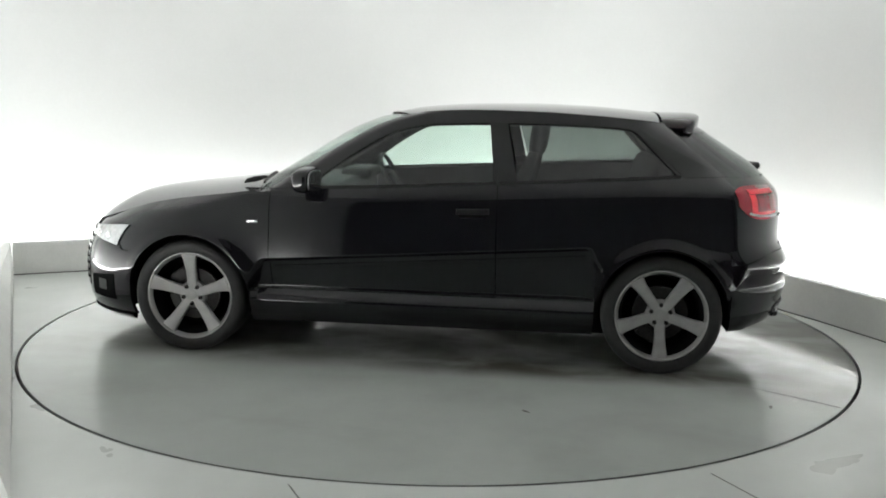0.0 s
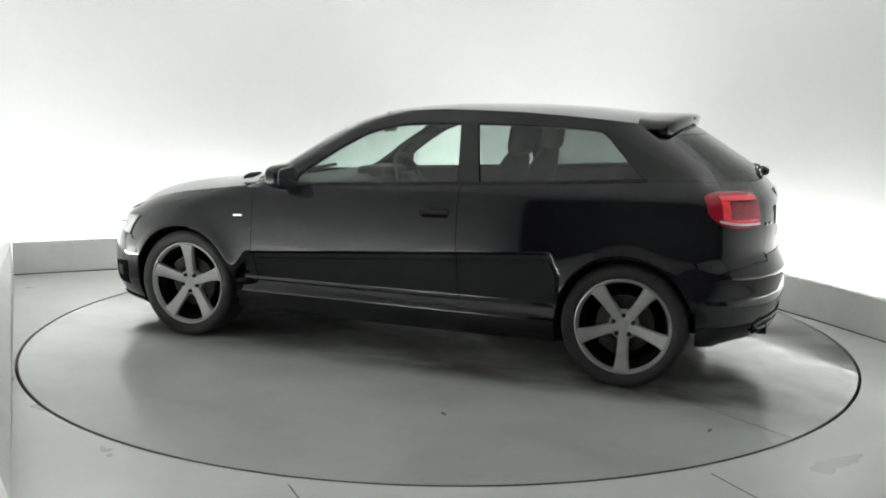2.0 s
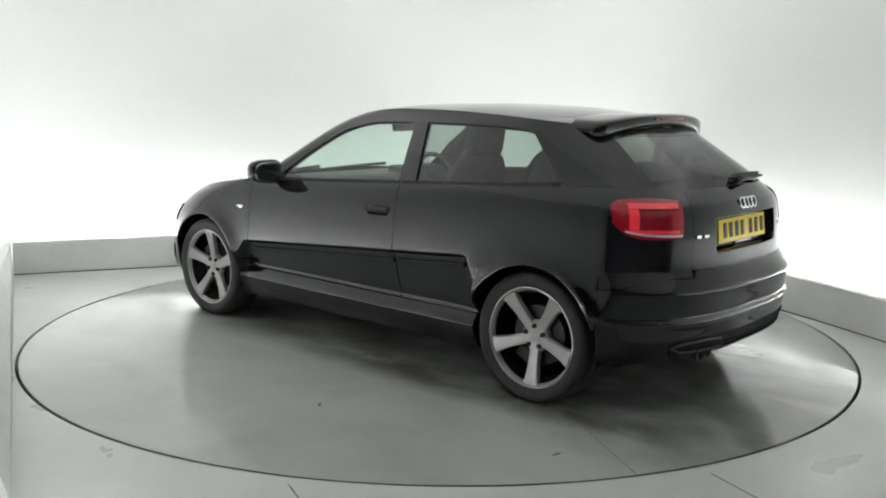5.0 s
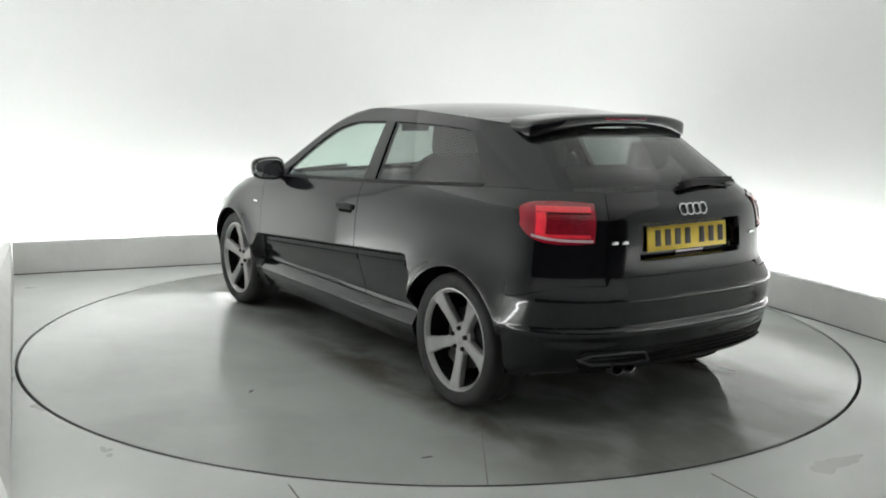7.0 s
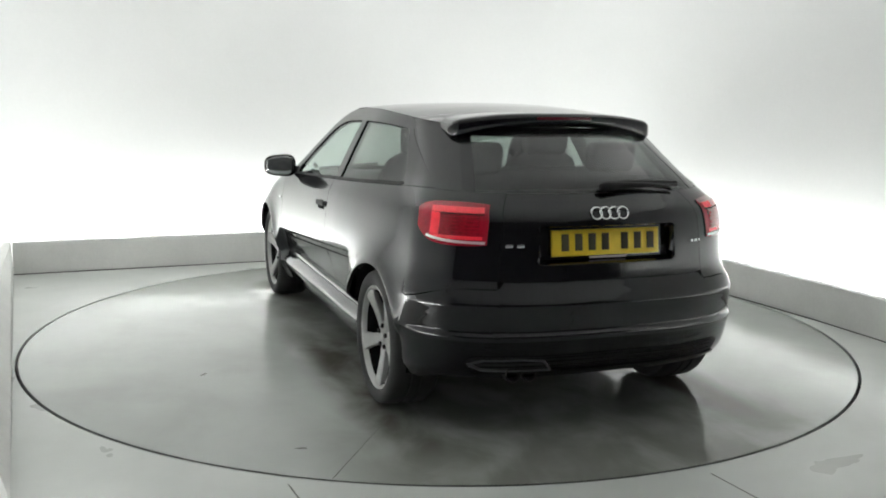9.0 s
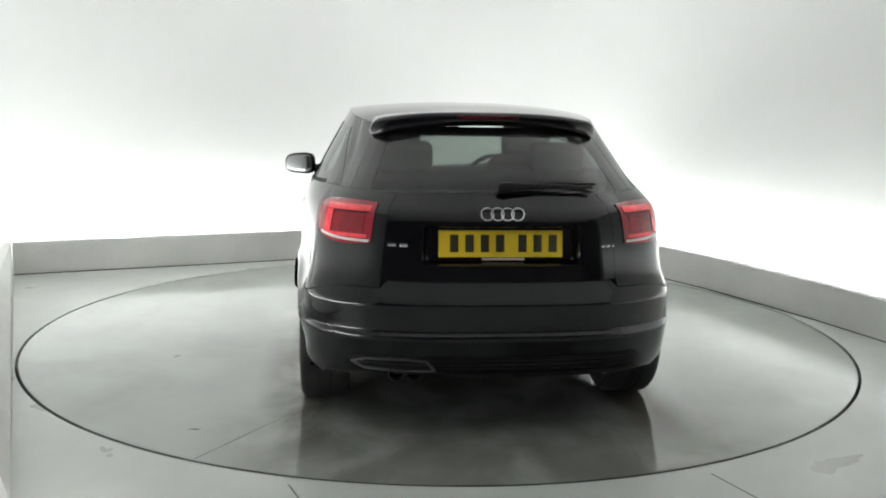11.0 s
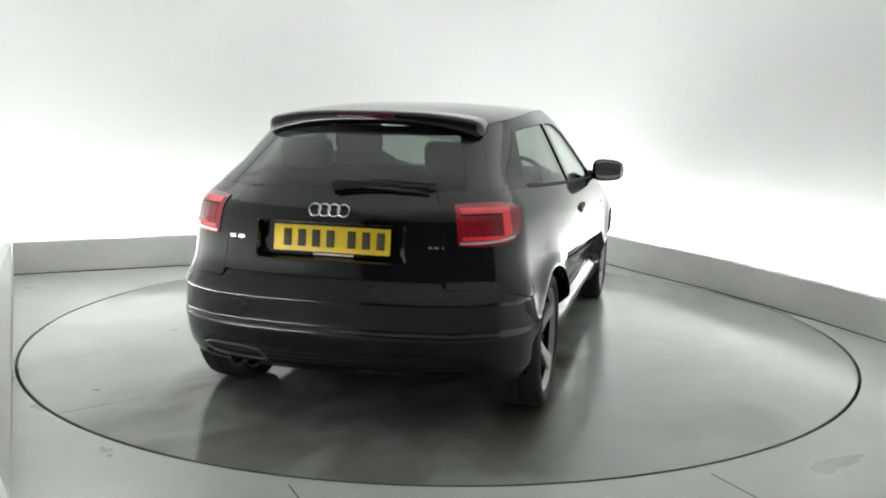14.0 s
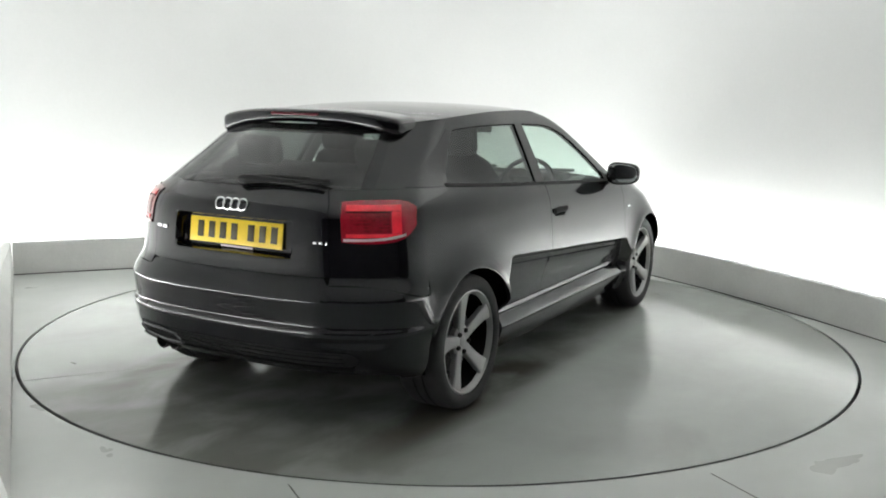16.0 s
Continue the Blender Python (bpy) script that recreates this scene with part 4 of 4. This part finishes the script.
    # belt seals
    for x0, x1, own in ((-0.40, 0.66, door), (-1.36, -0.415, (car, car))):
        x = xs(x0, x1, 0.04)
        for s, m in zip((0, 1), (False, True)):
            part("belt_seal", sheet(flank(x[:, None], rows(WING_TOP(x) - 0.003, WING_TOP(x) + 0.011, 4)), mirror=m, proud=0.003, fold=0.01), TRIM, own[s])
    # roof, windscreen
    part("roof", sheet(roof_grid(), fold=0.02), PAINT, car, "black roof panel")
    p = np.linspace(-0.80, 0.80, 33)
    ws = part("windscreen", sheet(screen(p[:, None], rows(np.full(33, 0.915), np.full(33, 1.338), 16)), proud=-0.003, fold=0), GLASS, car, "green-tinted windscreen")
    ws.visible_shadow = False
    # mirrors
    for s in (1, -1):
        bm = bmesh.new()
        bmesh.ops.create_uvsphere(bm, u_segments=24, v_segments=16, radius=1)
        for v in bm.verts:
            c = v.co
            c.x, c.y, c.z = [math.copysign(abs(q) ** 0.62, q) for q in c]
            c.x = c.x * (0.075 if c.x > 0 else 0.035)
            taper = 1 - 0.18 * (c.y * s * 0.5 + 0.5)
            c.z = c.z * 0.076 * taper
            c.y *= 0.100
        pod = part("door_mirror", place(bm, pose(0.585, s * 0.920, 0.984, 0, 0, -s * 9)), PAINT, door[0 if s > 0 else 1], "black door mirror housing")
        bm = bmesh.new()
        bmesh.ops.create_uvsphere(bm, u_segments=24, v_segments=12, radius=1)
        for v in bm.verts:
            c = v.co
            c.x, c.y, c.z = [math.copysign(abs(q) ** 0.62, q) for q in c]
            c.x, c.y, c.z = c.x * 0.004, c.y * 0.087, c.z * 0.063 * (1 - 0.18 * (c.y * s * 0.5 + 0.5))
        part("mirror_glass", place(bm, pose(0.585, s * 0.920, 0.984, 0, 0, -s * 9) @ pose(-0.036, 0, 0)), mat("mirror_silver", (0.55, 0.56, 0.57), 0.03, metal=1.0, vary=0.02), pod, "silvered mirror glass")
        part("mirror_arm", tube([(0.645, s * 0.795, 0.945), (0.625, s * 0.84, 0.947), (0.60, s * 0.885, 0.955)], [0.032, 0.024, 0.026], 12), TRIM, pod)
        part("mirror_triangle", sheet(flank(np.array([[0.655, 0.64], [0.60, 0.60], [0.56, 0.56]]), np.array([[0.935, 0.945], [0.94, 0.972], [0.945, 0.995]])), mirror=s < 0, proud=0.004, fold=0.01), TRIM, door[0 if s > 0 else 1])


def rear_end(car):
    # bumper: one sheet round the tail, with a number of long creases
    ps = np.linspace(0, 1.7, 137)
    ps = np.concatenate([-ps[:0:-1], ps])
    stop = -AXLE - ARCH - 0.003
    hi = []
    for p in ps:
        xx = float(wrap(tail, abs(p), 0.62, stop)[0])
        hi.append(0.596 + 0.055 * float(smooth01((-1.66 - xx) / 0.25)))
    hi = np.array(hi)
    hi = hi + (0.679 - hi) * smooth01((tail_p(0.4885, 0.7) - np.abs(ps)) / 0.014)
    low = 0.268 - 0.03 * smooth01((np.abs(ps) - 0.55) / 0.3)
    bumper = part("rear_bumper", sheet(wrap(tail, ps[:, None], rows(low, hi, 54), stop), fold=0.03), PAINT, car, "glossy black rear bumper with a crease")
    q = np.linspace(-tail_p(0.625, 0.36), tail_p(0.625, 0.36), 41)
    k = np.clip((1 - np.abs(np.linspace(-1, 1, 41))) / 0.10, 0, 1) ** 0.5
    part("diffuser", sheet(tail(q[:, None], rows(0.345 - 0.037 * k, 0.345 + 0.027 * k, 8)), proud=0.003, fold=0.01), TRIM, bumper, "matt black lower bumper insert")
    q = np.linspace(-tail_p(0.60, 0.36), tail_p(0.60, 0.36), 41)
    part("diffuser_lip", sheet(tail(q[:, None], rows(np.full(41, 0.300), np.full(41, 0.310), 3)), proud=0.016, fold=0.012), GLOSS, bumper)
    for z in (0.325, 0.345, 0.362):
        part("diffuser_slat", sheet(tail(q[2:-2, None], rows(np.full(37, z - 0.003), np.full(37, z + 0.003), 3)), proud=0.008, fold=0.008), TRIM, bumper)
    # frame of the vent beside the tailpipes
    loop = [(0.27, 0.307), (0.31, 0.352), (0.40, 0.360), (0.56, 0.356), (0.615, 0.337), (0.56, 0.312), (0.40, 0.303), (0.27, 0.307)]
    pts = []
    for (ya, za), (yb, zb) in zip(loop, loop[1:]):
        for k in range(6):
            y, z = ya + (yb - ya) * k / 6, za + (zb - za) * k / 6
            pts.append((float(tail(tail_p(y, z), z)[0]) - 0.010, y, z))
    part("vent_frame", tube(pts + pts[:1], 0.0055, 8, False), VENT, bumper, "dark grey frame of a bumper vent")
    for y in (0.355, 0.43):
        bm = lathe([(0.033, 0.0), (0.036, -0.004), (0.036, -0.20), (0.030, -0.20), (0.030, 0.0)], 28, True)
        part("tailpipe", place(bm, pose(-1.962, y, 0.292, 0, 0, 90)), STEEL, car, "steel tailpipe")
        part("tailpipe_inside", place(lathe([(0.0005, -0.05), (0.031, -0.05)], 20), pose(-1.962, y, 0.292, 0, 0, 90)), LINER, car)
    # tailgate below the glass, with the plate's recess
    n = 81
    pe = tail_p(0.485, 0.8)
    p = np.linspace(-pe, pe, n)
    lo = 0.683 + 0.004 * smooth01((np.abs(p) / pe - 0.86) / 0.14)
    hi = np.full(n, 1.036)
    g = tail(p[:, None], rows(lo, hi, 96))
    y, z = g[..., 1], g[..., 2]
    dish = smooth01((0.327 - np.abs(y)) / 0.02) * smooth01((z - 0.748) / 0.018) * smooth01((0.908 - z) / 0.010)
    g[..., 0] += 0.048 * dish
    gate = part("tailgate", sheet(g, fold=0.02), PAINT, car, "black tailgate with a recessed plate panel")
    q = np.linspace(-pe - 0.06, pe + 0.06, 31)
    part("gate_jamb", sheet(tail(q[:, None], rows(np.full(31, 0.64), np.full(31, 0.74), 6)), proud=-0.010, fold=0), PAINT, car)
    # upper tailgate corners beside the glass, over the lamps
    pz = np.linspace(1.04, 1.30, 30)
    pg = np.array([gate_edge(q) for q in pz])
    pin = pg - 0.045
    u = np.linspace(0, 1, 8)[:, None]
    pp = pin[None, :] * (1 - u) + (pg + 0.055)[None, :] * u
    for s in (False, True):
        part("tailgate_edge", sheet(tail(pp, np.broadcast_to(pz, pp.shape)), mirror=s, fold=0.02, proud=-0.001), PAINT, gate)
    u = np.linspace(-1, 1, 41)[:, None]
    gl = part("rear_glass", sheet(tail(pin[None, :] * u * 1.01, np.broadcast_to(pz, (41, 30))), proud=-0.002, fold=0), GLASS_REAR, gate, "dark tinted rear window")
    gl.visible_shadow = False
    # black printed border of the rear window: a band along its head and one down each side
    part("glass_border", sheet(tail(pin[-1] * np.linspace(-1, 1, 41)[:, None], rows(np.full(41, 1.262), np.full(41, 1.30), 5)), proud=-0.0005, fold=0), GLOSS, gl, "black border of the rear window")
    for s in (False, True):
        u = np.linspace(0.87, 1.0, 6)[:, None]
        part("glass_border", sheet(tail(pin[None, :-4] * u, np.broadcast_to(pz[:-4], (6, 26))), mirror=s, proud=-0.0005, fold=0), GLOSS, gl, "black border of the rear window")
    # spoiler
    m = 41
    v = np.sin(np.linspace(-1, 1, m) * math.pi / 2)
    w = 0.528
    secs = []
    for t in v:
        drop = abs(t) ** 3.0
        yy = w * t
        zt = 1.371 - 0.042 * drop
        xt = -1.515 + 0.085 * abs(t) ** 2.6
        thick = 0.056 + 0.030 * abs(t) ** 2
        sec = [(-1.27, ROOF_MID(-1.27) + 0.002 - 0.036 * drop), (-1.36, zt - 0.002), (xt + 0.05, zt - 0.003), (xt + 0.02, zt - 0.006), (xt + 0.006, zt - 0.012), (xt, zt - 0.021), (xt + 0.002, zt - thick + 0.010), (xt + 0.010, zt - thick - 0.002), (xt + 0.025, zt - thick - 0.009),
               (-1.44 + 0.03 * abs(t), zt - thick - 0.012), (-1.40, zt - thick - 0.004), (-1.34, 1.31 - 0.02 * drop)]
        shrink = (1 - max(0.0, (abs(t) - 0.90) / 0.1) ** 2) ** 0.5
        shrink = max(shrink, 0.12)
        cz, cx = zt - thick * 0.55, xt + 0.05
        secs.append([(cx + (q - cx) * (shrink if q < cx else 1), yy, cz + (z - cz) * shrink) for q, z in sec])
    bm = bmesh.new()
    vs = [[bm.verts.new(q) for q in s] for s in secs]
    c = len(vs[0])
    for a, b in zip(vs, vs[1:]):
        for k in range(c):
            bm.faces.new((a[k], a[(k + 1) % c], b[(k + 1) % c], b[k]))
    bm.faces.new(vs[0]), bm.faces.new(vs[-1][::-1])
    bmesh.ops.recalc_face_normals(bm, faces=bm.faces[:])
    sp = part("roof_spoiler", bm, PAINT, gate, "black roof spoiler", angle=40)
    part("brake_light", place(box_bm(-0.003, 0.004, -0.14, 0.14, -0.007, 0.007, 0.003), pose(-1.5145, 0, 1.343)), mat("unlit_red_lens", (0.10, 0.006, 0.012), 0.15, vary=0.2, scale=40, coat=0.5), sp, "slim red high brake light")
    # rear wiper
    wx = lambda y, z: float(REAR_X(z)) + D_REAR * (1 - (1 - (abs(y) / 0.74) ** POW) ** 0.5) - 0.028
    wp = part("rear_wiper", tube([(wx(y, z) - 0.004, y, z) for y, z in ((0.012, 1.062), (-0.01, 1.063), (-0.05, 1.066), (-0.15, 1.068), (-0.28, 1.066), (-0.40, 1.062))], [0.014, 0.024, 0.020, 0.013, 0.010, 0.006], 10), TRIM, gate, "black rear wiper")
    part("wiper_blade", tube([(wx(y, z) + 0.012, y, z) for y, z in ((-0.03, 1.078), (-0.15, 1.081), (-0.28, 1.079), (-0.42, 1.072))], 0.007, 8), RUBBER, wp)
    # number plate: bars in place of its characters
    pl = part("number_plate", place(box_bm(-0.004, 0.004, -0.26, 0.26, -0.0555, 0.0555, 0.002), pose(-1.931, 0, 0.834, 0, 7, 0)), YELLOW, gate, "yellow number plate with dark bars")
    for y in (0.196, 0.132, 0.068, 0.004, -0.090, -0.154, -0.218):
        part("plate_bar", place(box_bm(-0.0015, 0.0015, -0.0175, 0.0175, -0.036, 0.036, 0.0006), pose(-1.931, 0, 0.834, 0, 7, 0) @ pose(-0.0050, y, 0.002)), INK, pl)
    part("plate_strip", place(box_bm(-0.002, 0.002, -0.09, 0.09, -0.005, 0.005, 0.001), pose(-1.938, -0.01, 0.771, 0, 7, 0)), PALE, pl)
    # four plain rings, and small bars for the lettering
    for y in (0.063, 0.021, -0.021, -0.063):
        z = 0.960
        x = float(tail(tail_p(abs(y), z), z)[0])
        pts = [(0, 0.0255 * math.cos(2 * math.pi * k / 40), 0.0255 * math.sin(2 * math.pi * k / 40)) for k in range(41)]
        part("ring_emblem", place(tube(pts, 0.0038, 8, False), pose(x - 0.004, y, z, 0, 17, 0)), CHROME, gate, "plain chrome ring")
    for y, dy, z in ((0.452, 0.016, 0.831), (0.405, 0.016, 0.831), (-0.432, 0.008, 0.825), (-0.456, 0.009, 0.825), (-0.480, 0.004, 0.825)):
        pp = tail_p(abs(y), z)
        x = float(tail(pp, z)[0])
        part("lettering_bar", place(box_bm(-0.0025, 0.0025, -dy, dy, -0.005 if y < 0 else -0.007, 0.005 if y < 0 else 0.007, 0.001), pose(x - 0.003, y, z, 0, 0, -9 if y > 0 else 9)), CHROME, gate)
    # tail lamps wrap round the corners
    for s in (False, True):
        p1 = tail_p(0.528, 0.9)
        k = np.linspace(0, 1, 40)
        q = p1 + (0.91 - p1) * k
        hi = 0.998 - 0.008 * (1 - k) ** 6 - 0.030 * k ** 7
        lo = 0.824 + 0.008 * (1 - k) ** 6 + 0.075 * k ** 5
        lamp = part("tail_lamp", sheet(tail(q[:, None], rows(lo, hi, 18)), mirror=s, proud=0.005, fold=0.012), RED, car, "red wraparound tail lamp")
        span = lambda a, b_, n: (p1 + (0.91 - p1) * np.linspace(a, b_, n))[:, None]
        core = part("lamp_core", sheet(tail(span(0.10, 0.58, 20), rows(np.full(20, 0.872), np.full(20, 0.948), 8)), mirror=s, proud=0.0065, fold=0.006), RED_DEEP, lamp, "darker red lamp core")
        for zr in (0.884, 0.898, 0.912, 0.926, 0.940):
            part("lens_rib", sheet(tail(span(0.11, 0.57, 18), rows(np.full(18, zr - 0.0025), np.full(18, zr + 0.0025), 3)), mirror=s, proud=0.009, fold=0.003), RED, core)
        # the light guide runs along the head, down the outer side and back along the foot
        for a0, a1, z0, z1 in ((0.05, 0.74, 0.955, 0.978), (0.05, 0.74, 0.851, 0.866)):
            part("light_guide", sheet(tail(span(a0, a1, 22), rows(np.full(22, z0), np.full(22, z1), 5)), mirror=s, proud=0.008, fold=0.005), RED_BRIGHT, lamp, "bright red light guide")
        part("light_guide", sheet(tail(span(0.60, 0.745, 8), rows(np.full(8, 0.8665), np.full(8, 0.9545), 10)), mirror=s, proud=0.008, fold=0.005), RED_BRIGHT, lamp, "bright red light guide")
        part("lens_line", sheet(tail(span(0.05, 0.58, 20), rows(np.full(20, 0.9500), np.full(20, 0.9535), 3)), mirror=s, proud=0.0075, fold=0.004), LINER, lamp)
        q3 = p1 + (0.91 - p1) * np.linspace(0.02, 0.80, 24)
        part("lamp_strip", sheet(tail(q3[:, None], rows(0.835 + 0.02 * np.linspace(0, 1, 24) ** 3, 0.8455 + 0.02 * np.linspace(0, 1, 24) ** 3, 3)), mirror=s, proud=0.0085, fold=0.006), PALE, lamp, "pale strip along the lamp's foot")


def wheel_housings(car):
    for hx in (AXLE, -AXLE):
        for s in (1, -1):
            bm = bmesh.new()
            n = 24
            rings = []
            for y in (0.50, 0.845):
                ring = []
                for k in range(n + 1):
                    a = math.pi * (k / n * 1.14 - 0.07)
                    px, pz = hx + 0.353 * math.cos(a), max(HUB_Z + 0.353 * math.sin(a), 0.235)
                    ring.append(bm.verts.new((px, s * min(y, float(side_y(px, max(pz, 0.3))) - 0.018), pz)))
                rings.append(ring)
            for k in range(n):
                bm.faces.new((rings[0][k], rings[0][k + 1], rings[1][k + 1], rings[1][k]))
            bm.faces.new(rings[0])
            part("wheel_housing", bm, LINER, car)


def build_car(car):
    door = body(car)
    greenhouse(car, door)
    rear_end(car)
    wheel_housings(car)
    cabin(car)
    for x, s, spin in ((AXLE, 1, 0), (-AXLE, 1, 36), (AXLE, -1, 20), (-AXLE, -1, 10)):
        wheel(x, s, spin, car)


build_car(CAR)


# ---------------------------------------------------------------- what moves
def motions():
    turn = [(0.0, 172.9), (1.0, 166.25), (2.0, 159.35), (3.0, 152.5), (4.0, 145.45), (5.25, 136.7), (6.5, 127.98), (7.75, 119.25), (9.0, 110.5), (10.25, 101.65),
            (11.5, 92.8), (12.75, 83.95), (14.0, 75.12), (15.0, 68.05), (16.0, 61.05)]
    cx, cy = 0.0157, -0.0355
    rows, table = [], []
    for t, a in turn:
        c, s = math.cos(radians(a)), math.sin(radians(a))
        rows.append((t, pose(c * cx - s * cy, s * cx + c * cy, 0.0, 0, 0, a)))
        table.append((t, pose(0, 0, 0, 0, 0, a)))
    walk(CAR, rows)
    walk(TABLE, table)


motions()
